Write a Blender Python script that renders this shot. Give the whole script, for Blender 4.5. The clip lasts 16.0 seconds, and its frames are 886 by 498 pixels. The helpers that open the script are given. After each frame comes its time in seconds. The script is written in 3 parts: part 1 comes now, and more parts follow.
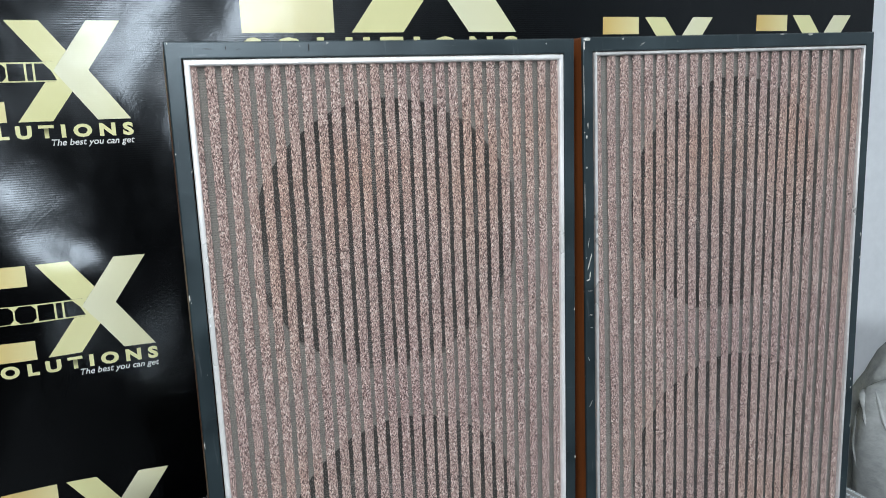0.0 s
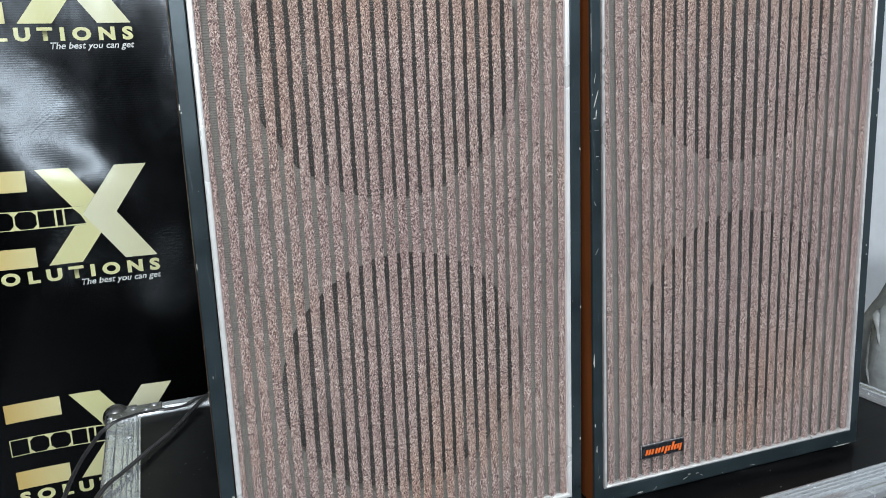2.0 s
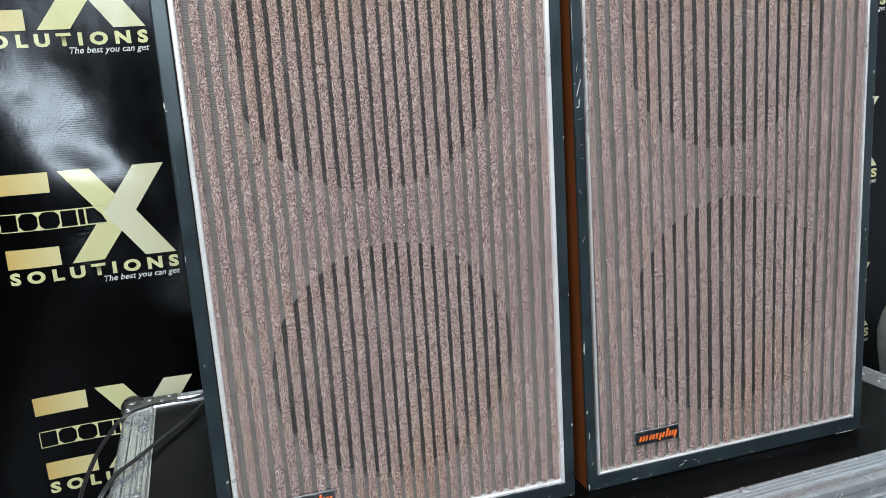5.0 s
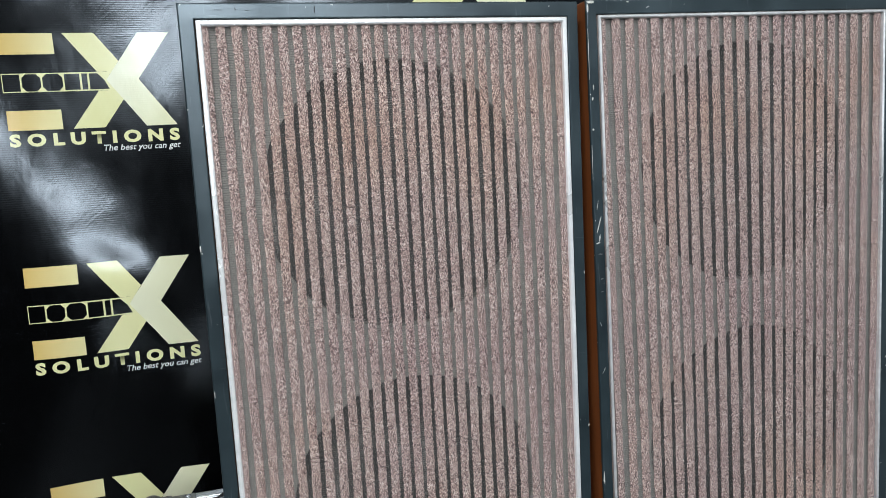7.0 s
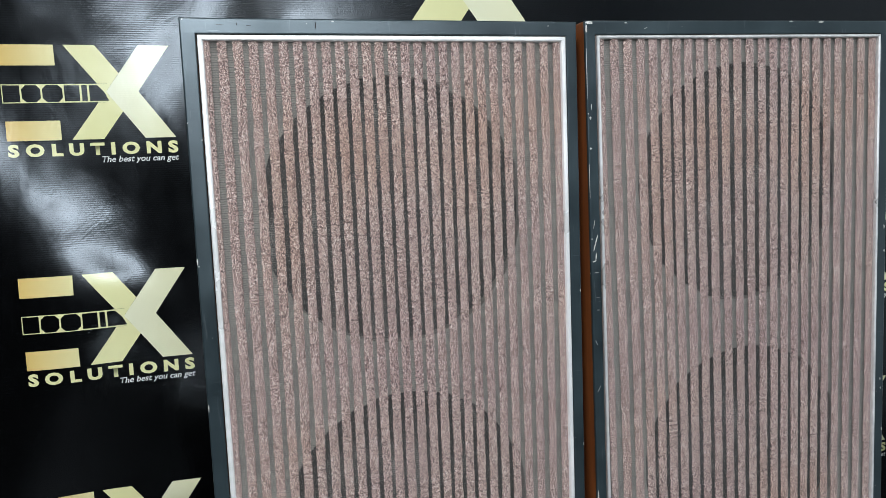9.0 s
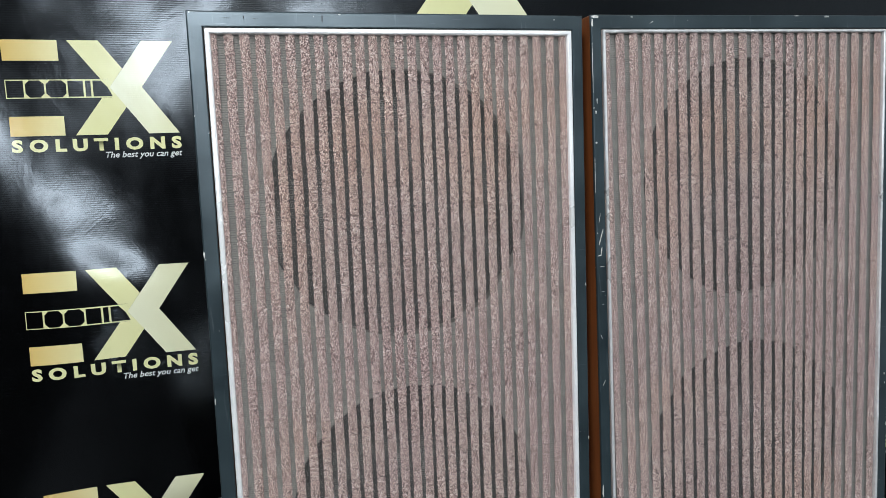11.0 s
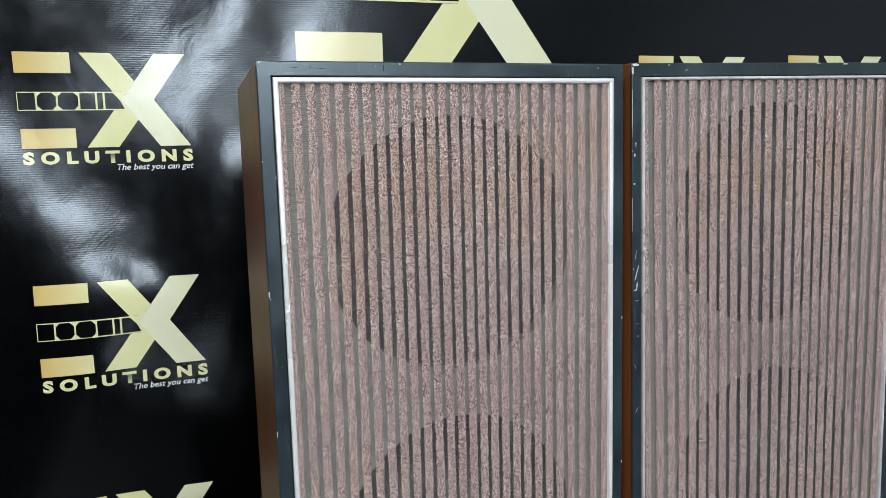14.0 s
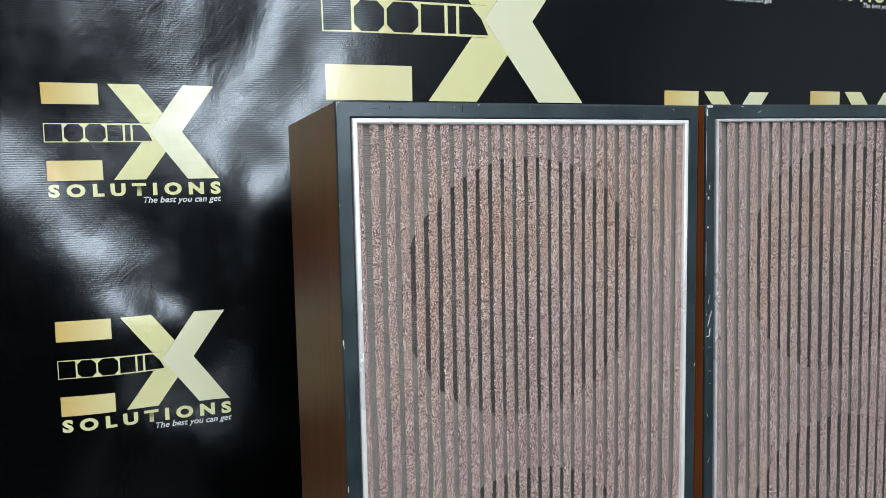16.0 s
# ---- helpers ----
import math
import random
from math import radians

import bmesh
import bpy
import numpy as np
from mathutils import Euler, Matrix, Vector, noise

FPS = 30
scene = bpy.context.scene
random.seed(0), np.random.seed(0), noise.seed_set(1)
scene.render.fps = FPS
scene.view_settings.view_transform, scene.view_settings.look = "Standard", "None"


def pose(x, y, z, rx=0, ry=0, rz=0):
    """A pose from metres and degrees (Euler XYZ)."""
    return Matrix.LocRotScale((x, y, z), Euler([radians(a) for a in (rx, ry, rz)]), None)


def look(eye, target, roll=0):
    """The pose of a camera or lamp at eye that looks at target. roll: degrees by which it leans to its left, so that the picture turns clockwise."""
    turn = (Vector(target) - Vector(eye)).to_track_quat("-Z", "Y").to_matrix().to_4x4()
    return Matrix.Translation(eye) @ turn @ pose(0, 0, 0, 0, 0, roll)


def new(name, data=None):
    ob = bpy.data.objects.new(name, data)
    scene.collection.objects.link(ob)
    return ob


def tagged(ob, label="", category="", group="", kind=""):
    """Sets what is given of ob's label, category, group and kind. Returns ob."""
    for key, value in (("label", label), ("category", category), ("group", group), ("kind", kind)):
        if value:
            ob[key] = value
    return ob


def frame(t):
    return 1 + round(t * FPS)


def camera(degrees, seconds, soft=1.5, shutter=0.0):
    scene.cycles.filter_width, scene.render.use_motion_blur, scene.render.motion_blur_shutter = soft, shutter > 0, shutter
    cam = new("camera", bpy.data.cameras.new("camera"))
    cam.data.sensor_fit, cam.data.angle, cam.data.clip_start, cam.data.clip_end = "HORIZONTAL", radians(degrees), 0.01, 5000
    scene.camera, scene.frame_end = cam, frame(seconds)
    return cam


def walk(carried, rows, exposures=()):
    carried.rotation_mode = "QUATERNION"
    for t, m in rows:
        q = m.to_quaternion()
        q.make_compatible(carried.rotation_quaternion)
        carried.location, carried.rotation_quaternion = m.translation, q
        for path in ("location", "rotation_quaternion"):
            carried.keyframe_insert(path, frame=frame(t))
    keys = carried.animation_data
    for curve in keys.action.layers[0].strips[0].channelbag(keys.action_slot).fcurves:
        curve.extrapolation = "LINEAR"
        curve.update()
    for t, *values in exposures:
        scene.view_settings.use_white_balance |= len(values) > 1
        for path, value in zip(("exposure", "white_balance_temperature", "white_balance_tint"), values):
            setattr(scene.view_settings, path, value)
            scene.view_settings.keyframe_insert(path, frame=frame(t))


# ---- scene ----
import functools

cam = camera(60.5, 16.0, soft=0.55, shutter=0.45)
PATH = [
    (0, (-0.005, -0.593, 1.352), (0.648, 1.259, 0.976), -2.1),
    (0.5, (-0.006, -0.59, 1.321), (0.649, 1.261, 0.935), -2.1),
    (1, (-0.002, -0.596, 1.283), (0.658, 1.251, 0.894), -2.1),
    (1.5, (-0.001, -0.593, 1.241), (0.65, 1.259, 0.855), -2.2),
    (2, (-0.004, -0.598, 1.217), (0.623, 1.258, 0.813), -2.3),
    (2.5, (-0.001, -0.609, 1.207), (0.595, 1.254, 0.79), -2.6),
    (3, (0.0, -0.619, 1.201), (0.57, 1.252, 0.782), -2.9),
    (5.5, (0.039, -0.624, 1.223), (0.563, 1.264, 0.823), -3.8),
    (6, (0.0388, -0.623, 1.245), (0.554, 1.279, 0.9), -3.8),
    (6.5, (0.038, -0.625, 1.266), (0.544, 1.286, 0.964), -3.6),
    (7, (0.031, -0.627, 1.283), (0.539, 1.289, 1.018), -3.1),
    (7.5, (0.03, -0.626, 1.287), (0.547, 1.29, 1.04), -2.8),
    (8, (0.03, -0.628, 1.284), (0.553, 1.288, 1.052), -2.5),
    (8.5, (0.03, -0.628, 1.284), (0.552, 1.289, 1.06), -2.3),
    (11, (0.025, -0.628, 1.28), (0.545, 1.29, 1.051), -2.2),
    (11.5, (0.021, -0.627, 1.28), (0.532, 1.293, 1.05), -2.2),
    (12, (0.014, -0.633, 1.297), (0.526, 1.287, 1.074), -2.3),
    (12.5, (-0.009, -0.648, 1.315), (0.515, 1.27, 1.096), -2.0),
    (13, (-0.033, -0.646, 1.323), (0.549, 1.253, 1.091), -1.6),
    (13.5, (-0.043, -0.631, 1.322), (0.558, 1.259, 1.068), -1.3),
    (14, (-0.051, -0.631, 1.329), (0.551, 1.258, 1.068), -1.5),
    (14.5, (-0.073, -0.634, 1.329), (0.535, 1.253, 1.068), -1.8),
    (15, (-0.114, -0.628, 1.344), (0.501, 1.26, 1.103), -1.8),
    (15.5, (-0.118, -0.606, 1.345), (0.509, 1.281, 1.128), -1.5),
    (16, (-0.114, -0.585, 1.344), (0.522, 1.301, 1.151), -1.1),
]
walk(cam, [(t, look(eye, target, roll)) for t, eye, target, roll in PATH])

# ---- world and light ----
world = bpy.data.worlds.new("room_air")
scene.world = world
world.use_nodes = True
world.node_tree.nodes["Background"].inputs["Color"].default_value = (0.6, 0.7, 0.8, 1)
world.node_tree.nodes["Background"].inputs["Strength"].default_value = 0.05
scene.view_settings.exposure = 0.0

TUBES = [(-0.45, -1.30, 2.66, 0.20, 1.20, 52.0), (1.35, -1.75, 2.66, 0.20, 1.20, 14.0)]
for lx, ly, lz, sx, sy, watts in TUBES:
    lamp = bpy.data.lights.new("ceiling_tube_light", "AREA")
    lamp.shape, lamp.size, lamp.size_y, lamp.energy, lamp.color = "RECTANGLE", sx, sy, watts, (0.93, 0.97, 1.0)
    new("ceiling_tube_light", lamp).matrix_world = pose(lx, ly, lz)

# daylight in the opening of the window behind the camera
WX0, WX1, WZ0, WZ1, WY = -0.60, 0.75, 1.92, 2.52, -3.4
lamp = bpy.data.lights.new("window_daylight", "AREA")
lamp.shape, lamp.size, lamp.size_y, lamp.energy, lamp.color = "RECTANGLE", WX1 - WX0, WZ1 - WZ0, 101.0, (0.87, 0.945, 1.0)
new("window_daylight", lamp).matrix_world = pose((WX0 + WX1) / 2, WY - 0.06, (WZ0 + WZ1) / 2, 90, 0, 0)


# ---- materials ----
def material(name):
    m = bpy.data.materials.new(name)
    m.use_nodes = True
    t = m.node_tree
    return m, t.nodes, t.links, t.nodes["Principled BSDF"]


def node(nodes, kind, **inputs):
    n = nodes.new(kind)
    for key, value in inputs.items():
        n.inputs[key.replace("_", " ")].default_value = value
    return n


def ramp(nodes, links, fac, stops):
    r = nodes.new("ShaderNodeValToRGB")
    e = r.color_ramp.elements
    while len(e) < len(stops):
        e.new(0.5)
    for el, (p, c) in zip(e, stops):
        el.position, el.color = p, (*c, 1) if len(c) == 3 else c
    links.new(fac, r.inputs["Fac"])
    return r.outputs["Color"]


def coords(nodes, links, stretch=(1, 1, 1), turn=(0, 0, 0), which="Object"):
    tc = nodes.new("ShaderNodeTexCoord")
    mp = nodes.new("ShaderNodeMapping")
    mp.inputs["Scale"].default_value = stretch
    mp.inputs["Rotation"].default_value = turn
    links.new(tc.outputs[which], mp.inputs["Vector"])
    return mp.outputs["Vector"]


def mix(nodes, links, fac, a, b, blend="MIX"):
    n = nodes.new("ShaderNodeMix")
    n.data_type, n.blend_type = "RGBA", blend
    for key, value in (("Factor", fac), ("A", a), ("B", b)):
        socket = [s for s in n.inputs if s.name == key and (s.type == "RGBA" or key == "Factor" and s.type == "VALUE")][0]
        if isinstance(value, (int, float)):
            socket.default_value = value
        elif isinstance(value, tuple):
            socket.default_value = (*value, 1)
        else:
            links.new(value, socket)
    return [s for s in n.outputs if s.type == "RGBA"][0]


def bump(nodes, links, height, strength, distance, before=None):
    b = node(nodes, "ShaderNodeBump", Strength=strength, Distance=distance)
    links.new(height, b.inputs["Height"])
    if before:
        links.new(before, b.inputs["Normal"])
    return b.outputs["Normal"]


def surface(name, stops, scale, rough=(0.4, 0.6), metal=0.0, relief=0.0, stretch=(1, 1, 1), stain=0.25, stain_scale=6.0, coat=0.0):
    """Two scales of variation: a fine grain through the stops, and a broad stain."""
    m, n, l, p = material(name)
    v = coords(n, l, stretch)
    fine = node(n, "ShaderNodeTexNoise", Scale=scale, Detail=6.0, Roughness=0.6)
    l.new(v, fine.inputs["Vector"])
    broad = node(n, "ShaderNodeTexNoise", Scale=stain_scale, Detail=4.0)
    l.new(coords(n, l), broad.inputs["Vector"])
    col = ramp(n, l, fine.outputs["Fac"], stops)
    dirt = ramp(n, l, broad.outputs["Fac"], [(0.35, (1 - stain,) * 3), (0.65, (1, 1, 1))])
    l.new(mix(n, l, 1.0, col, dirt, "MULTIPLY"), p.inputs["Base Color"])
    r = node(n, "ShaderNodeMapRange", To_Min=rough[0], To_Max=rough[1], From_Min=0.3, From_Max=0.7)
    l.new(broad.outputs["Fac"], r.inputs["Value"])
    l.new(r.outputs["Result"], p.inputs["Roughness"])
    p.inputs["Metallic"].default_value = metal
    p.inputs["Coat Weight"].default_value = coat
    if relief:
        l.new(bump(n, l, fine.outputs["Fac"], 0.5, relief), p.inputs["Normal"])
    return m


def painted_edge(name):
    """Dark slate paint, rubbed and scratched, with pale specks where it is chipped."""
    m, n, l, p = material(name)
    v = coords(n, l)
    broad = node(n, "ShaderNodeTexNoise", Scale=22.0, Detail=5.0)
    fine = node(n, "ShaderNodeTexNoise", Scale=420.0, Detail=3.0)
    speck = node(n, "ShaderNodeTexNoise", Scale=150.0, Detail=2.0, Roughness=0.7)
    scratch = node(n, "ShaderNodeTexNoise", Scale=1.0, Detail=2.0)
    for t in (broad, fine, speck):
        l.new(v, t.inputs["Vector"])
    l.new(coords(n, l, (260, 260, 26), (0.2, 0.5, 0.1)), scratch.inputs["Vector"])
    col = ramp(n, l, broad.outputs["Fac"], [(0.3, (0.010, 0.016, 0.019)), (0.7, (0.022, 0.034, 0.039))])
    col = mix(n, l, ramp(n, l, speck.outputs["Fac"], [(0.715, (0, 0, 0)), (0.73, (1, 1, 1))]), col, (0.42, 0.42, 0.38))
    col = mix(n, l, ramp(n, l, scratch.outputs["Fac"], [(0.68, (0, 0, 0)), (0.80, (0.30, 0.30, 0.30))]), col, (0.16, 0.18, 0.19))
    hair = node(n, "ShaderNodeTexNoise", Scale=1.0, Detail=3.0)
    l.new(coords(n, l, (40, 300, 520), (0.1, 0.9, 0.3)), hair.inputs["Vector"])
    col = mix(n, l, ramp(n, l, hair.outputs["Fac"], [(0.69, (0, 0, 0)), (0.80, (0.30, 0.30, 0.30))]), col, (0.17, 0.19, 0.20))
    l.new(col, p.inputs["Base Color"])
    p.inputs["Specular IOR Level"].default_value = 0.65
    p.inputs["Specular Tint"].default_value = (0.80, 0.92, 1.0, 1)
    l.new(ramp(n, l, broad.outputs["Fac"], [(0.3, (0.27,) * 3), (0.7, (0.40,) * 3)]), p.inputs["Roughness"])
    l.new(bump(n, l, fine.outputs["Fac"], 0.3, 0.0002, bump(n, l, broad.outputs["Fac"], 0.4, 0.0007)), p.inputs["Normal"])
    return m


def lid_laminate(name):
    """Near-black laminate with dry wipe marks and pale grit."""
    m, n, l, p = material(name)
    smear = node(n, "ShaderNodeTexNoise", Scale=1.0, Detail=6.0, Roughness=0.65)
    l.new(coords(n, l, (7, 26, 7), (0, 0, 0.5)), smear.inputs["Vector"])
    grit = node(n, "ShaderNodeTexNoise", Scale=240.0, Detail=2.0)
    l.new(coords(n, l), grit.inputs["Vector"])
    col = ramp(n, l, smear.outputs["Fac"], [(0.45, (0.0018, 0.0019, 0.0022)), (0.62, (0.006, 0.0065, 0.0072)), (0.78, (0.035, 0.038, 0.042))])
    col = mix(n, l, ramp(n, l, grit.outputs["Fac"], [(0.745, (0, 0, 0)), (0.76, (1, 1, 1))]), col, (0.20, 0.20, 0.19))
    l.new(col, p.inputs["Base Color"])
    l.new(ramp(n, l, smear.outputs["Fac"], [(0.3, (0.26,) * 3), (0.7, (0.46,) * 3)]), p.inputs["Roughness"])
    p.inputs["Specular IOR Level"].default_value = 0.09
    return m


def veneer(name, dark, light):
    m, n, l, p = material(name)
    grain = node(n, "ShaderNodeTexNoise", Scale=1.0, Detail=8.0, Roughness=0.65)
    l.new(coords(n, l, (90, 90, 3.0)), grain.inputs["Vector"])
    broad = node(n, "ShaderNodeTexNoise", Scale=7.0, Detail=3.0)
    l.new(coords(n, l), broad.inputs["Vector"])
    col = ramp(n, l, grain.outputs["Fac"], [(0.3, dark), (0.7, light)])
    col = mix(n, l, 1.0, col, ramp(n, l, broad.outputs["Fac"], [(0.3, (0.75, 0.72, 0.7)), (0.7, (1, 1, 1))]), "MULTIPLY")
    l.new(col, p.inputs["Base Color"])
    p.inputs["Roughness"].default_value = 0.42
    l.new(bump(n, l, grain.outputs["Fac"], 0.3, 0.0004), p.inputs["Normal"])
    return m


def tweed(name, tint):
    """Thick slub yarn: short slanted stitches of rose, cream, rust and dark brown."""
    m, n, l, p = material(name)
    axes = n.new("ShaderNodeSeparateXYZ")
    l.new(coords(n, l), axes.inputs["Vector"])
    zig = n.new("ShaderNodeMath")
    zig.operation = "PINGPONG"
    zig.inputs[1].default_value = 0.0015
    l.new(axes.outputs["X"], zig.inputs[0])
    lift = n.new("ShaderNodeMath")
    lift.operation = "MULTIPLY_ADD"
    lift.inputs[1].default_value = 0.7
    l.new(zig.outputs[0], lift.inputs[0]), l.new(axes.outputs["Z"], lift.inputs[2])
    slant = n.new("ShaderNodeCombineXYZ")
    l.new(axes.outputs["X"], slant.inputs["X"]), l.new(axes.outputs["Y"], slant.inputs["Y"]), l.new(lift.outputs[0], slant.inputs["Z"])
    size = n.new("ShaderNodeMapping")
    size.inputs["Scale"].default_value = (1500, 300, 1150)
    l.new(slant.outputs[0], size.inputs["Vector"])
    v = size.outputs["Vector"]
    cell = node(n, "ShaderNodeTexVoronoi", Scale=1.0, Randomness=0.72)
    l.new(v, cell.inputs["Vector"])
    pick = nodes_separate(n, l, cell.outputs["Color"])
    col = ramp(n, l, pick, [(0.0, (0.07, 0.045, 0.042)), (0.20, (0.20, 0.132, 0.121)), (0.40, (0.41, 0.283, 0.262)),
                            (0.64, (0.55, 0.40, 0.366)), (0.84, (0.70, 0.56, 0.51)), (1.0, (0.92, 0.81, 0.74))])
    col = mix(n, l, 1.0, col, tint, "MULTIPLY")
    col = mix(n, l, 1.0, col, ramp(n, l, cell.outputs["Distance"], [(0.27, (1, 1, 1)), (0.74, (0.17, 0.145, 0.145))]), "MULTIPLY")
    broad = node(n, "ShaderNodeTexNoise", Scale=9.0, Detail=4.0)
    l.new(coords(n, l, (1, 1, 0.6)), broad.inputs["Vector"])
    col = mix(n, l, 1.0, col, ramp(n, l, broad.outputs["Fac"], [(0.30, (0.88, 0.84, 0.88)), (0.52, (1, 1, 1)), (0.74, (1.0, 0.88, 0.77))]), "MULTIPLY")
    slub = node(n, "ShaderNodeTexNoise", Scale=120.0, Detail=2.0)
    l.new(coords(n, l, (1, 1, 0.4)), slub.inputs["Vector"])
    col = mix(n, l, 1.0, col, ramp(n, l, slub.outputs["Fac"], [(0.35, (0.92, 0.91, 0.91)), (0.6, (1, 1, 1))]), "MULTIPLY")
    l.new(col, p.inputs["Base Color"])
    p.inputs["Roughness"].default_value = 0.88
    p.inputs["Sheen Weight"].default_value = 0.15
    dist = n.new("ShaderNodeMath")
    dist.operation = "SUBTRACT"
    dist.inputs[0].default_value = 1.0
    l.new(cell.outputs["Distance"], dist.inputs[1])
    l.new(bump(n, l, dist.outputs[0], 0.5, 0.0005), p.inputs["Normal"])
    return m


def nodes_separate(n, l, colour):
    s = n.new("ShaderNodeSeparateColor")
    l.new(colour, s.inputs["Color"])
    return s.outputs["Red"]


def open_weave(name, dark, light, thread_cover, dust):
    """Thin grey net: threads with gaps, through which the board and its holes show."""
    m, n, l, p = material(name)
    waves = []
    for axis, scale, share in (("X", 300.0, 0.84), ("Z", 165.0, 1.0)):
        w = node(n, "ShaderNodeTexWave", Scale=scale, Distortion=1.6, Detail=1.0)
        w.bands_direction = axis
        l.new(coords(n, l), w.inputs["Vector"])
        weigh = n.new("ShaderNodeMath")
        weigh.operation = "MULTIPLY"
        weigh.inputs[1].default_value = share
        l.new(w.outputs["Fac"], weigh.inputs[0])
        waves.append(weigh.outputs[0])
    top = n.new("ShaderNodeMath")
    top.operation = "MAXIMUM"
    l.new(waves[0], top.inputs[0]), l.new(waves[1], top.inputs[1])
    broad = node(n, "ShaderNodeTexNoise", Scale=14.0, Detail=4.0)
    l.new(coords(n, l), broad.inputs["Vector"])
    l.new(ramp(n, l, broad.outputs["Fac"], [(0.3, dark), (0.7, light)]), p.inputs["Base Color"])
    p.inputs["Roughness"].default_value = 0.85
    patch = node(n, "ShaderNodeTexNoise", Scale=24.0, Detail=3.0, Roughness=0.6)
    l.new(coords(n, l, (1.6, 1, 0.7)), patch.inputs["Vector"])
    thread = ramp(n, l, top.outputs[0], [(0.70, (0.04,) * 3), (0.96, (thread_cover,) * 3)])
    dusty = ramp(n, l, top.outputs[0], [(0.40, (0.30,) * 3), (0.75, (0.85,) * 3)])
    l.new(mix(n, l, ramp(n, l, patch.outputs["Fac"], [(0.52, (0, 0, 0)), (0.70, (dust,) * 3)]), thread, dusty), p.inputs["Alpha"])
    return m


def vinyl(name, stops, gold=None):
    """Glossy ribbed sheet. gold: the print's second colour, reached along the print's width."""
    m, n, l, p = material(name)
    broad = node(n, "ShaderNodeTexNoise", Scale=5.0, Detail=5.0)
    l.new(coords(n, l), broad.inputs["Vector"])
    col = ramp(n, l, broad.outputs["Fac"], stops)
    if gold:
        across = n.new("ShaderNodeSeparateXYZ")
        l.new(coords(n, l, which="Generated"), across.inputs["Vector"])
        col = mix(n, l, across.outputs["X"], gold, col)
    l.new(col, p.inputs["Base Color"])
    rib = node(n, "ShaderNodeTexWave", Scale=86.0, Distortion=0.6, Detail=1.0, Detail_Scale=4.0)
    rib.bands_direction = "Z"
    l.new(coords(n, l), rib.inputs["Vector"])
    crease = node(n, "ShaderNodeTexNoise", Scale=26.0, Detail=4.0, Roughness=0.55)
    l.new(coords(n, l, (1.3, 1, 0.7)), crease.inputs["Vector"])
    # sharp handling creases, long across the slant of the folds, only where the sheet hangs slack
    pinch = node(n, "ShaderNodeTexNoise", Scale=1.0, Detail=3.0, Roughness=0.6, Distortion=0.7)
    turned = n.new("ShaderNodeMapping")
    turned.inputs["Scale"].default_value = (24, 1, 11)
    l.new(coords(n, l, (1, 1, 1), (0, -0.55, 0)), turned.inputs["Vector"])
    l.new(turned.outputs["Vector"], pinch.inputs["Vector"])
    ridge = ramp(n, l, pinch.outputs["Fac"], [(0.30, (0, 0, 0)), (0.49, (1, 1, 1)), (0.52, (0.75, 0.75, 0.75)), (0.72, (0.1, 0.1, 0.1))])
    place = n.new("ShaderNodeSeparateXYZ")
    l.new(coords(n, l), place.inputs["Vector"])
    slack = node(n, "ShaderNodeMapRange", From_Min=0.05, From_Max=0.34, To_Min=1.0, To_Max=0.0)
    l.new(place.outputs["X"], slack.inputs["Value"])
    held = n.new("ShaderNodeMath")
    held.operation = "MULTIPLY"
    l.new(ridge, held.inputs[0]), l.new(slack.outputs["Result"], held.inputs[1])
    folds = bump(n, l, held.outputs[0], 0.055, 0.0022, bump(n, l, crease.outputs["Fac"], 0.10, 0.004))
    l.new(bump(n, l, rib.outputs["Fac"], 0.27, 0.00009, folds), p.inputs["Normal"])
    p.inputs["Specular IOR Level"].default_value = 0.40
    p.inputs["Specular Tint"].default_value = (0.84, 0.92, 1.0, 1)
    smear = node(n, "ShaderNodeMapRange", To_Min=0.15, To_Max=0.27)
    l.new(crease.outputs["Fac"], smear.inputs["Value"])
    l.new(smear.outputs["Result"], p.inputs["Roughness"])
    return m


FRAME_PAINT = painted_edge("slate_paint")
VENEER = veneer("walnut_veneer", (0.10, 0.030, 0.009), (0.215, 0.074, 0.021))
VENEER_RED = veneer("mahogany_veneer", (0.16, 0.045, 0.012), (0.30, 0.095, 0.028))
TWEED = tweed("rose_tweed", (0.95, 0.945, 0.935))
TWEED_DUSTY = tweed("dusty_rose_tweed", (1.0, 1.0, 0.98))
NET_DUSTY = open_weave("dusty_net", (0.145, 0.136, 0.126), (0.225, 0.21, 0.195), 0.62, 0.78)
NET_CLEAN = open_weave("grey_net", (0.155, 0.148, 0.140), (0.24, 0.228, 0.213), 0.55, 0.5)
BOARD = surface("baffle_board", [(0.3, (0.165, 0.154, 0.139)), (0.7, (0.24, 0.225, 0.202))], 60, (0.8, 0.95))
BOARD_DARK = surface("baffle_board_dark", [(0.3, (0.165, 0.158, 0.145)), (0.7, (0.235, 0.224, 0.205))], 60, (0.8, 0.95))
CONE = surface("paper_cone", [(0.3, (0.006, 0.006, 0.008)), (0.7, (0.016, 0.016, 0.018))], 90, (0.75, 0.9))
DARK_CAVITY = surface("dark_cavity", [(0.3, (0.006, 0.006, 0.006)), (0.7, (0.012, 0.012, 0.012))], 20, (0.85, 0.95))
TRIM = surface("brushed_trim", [(0.3, (0.70, 0.71, 0.71)), (0.7, (0.90, 0.90, 0.89))], 160, (0.25, 0.40), 0.55, 0.0003, stain=0.2, stain_scale=18)
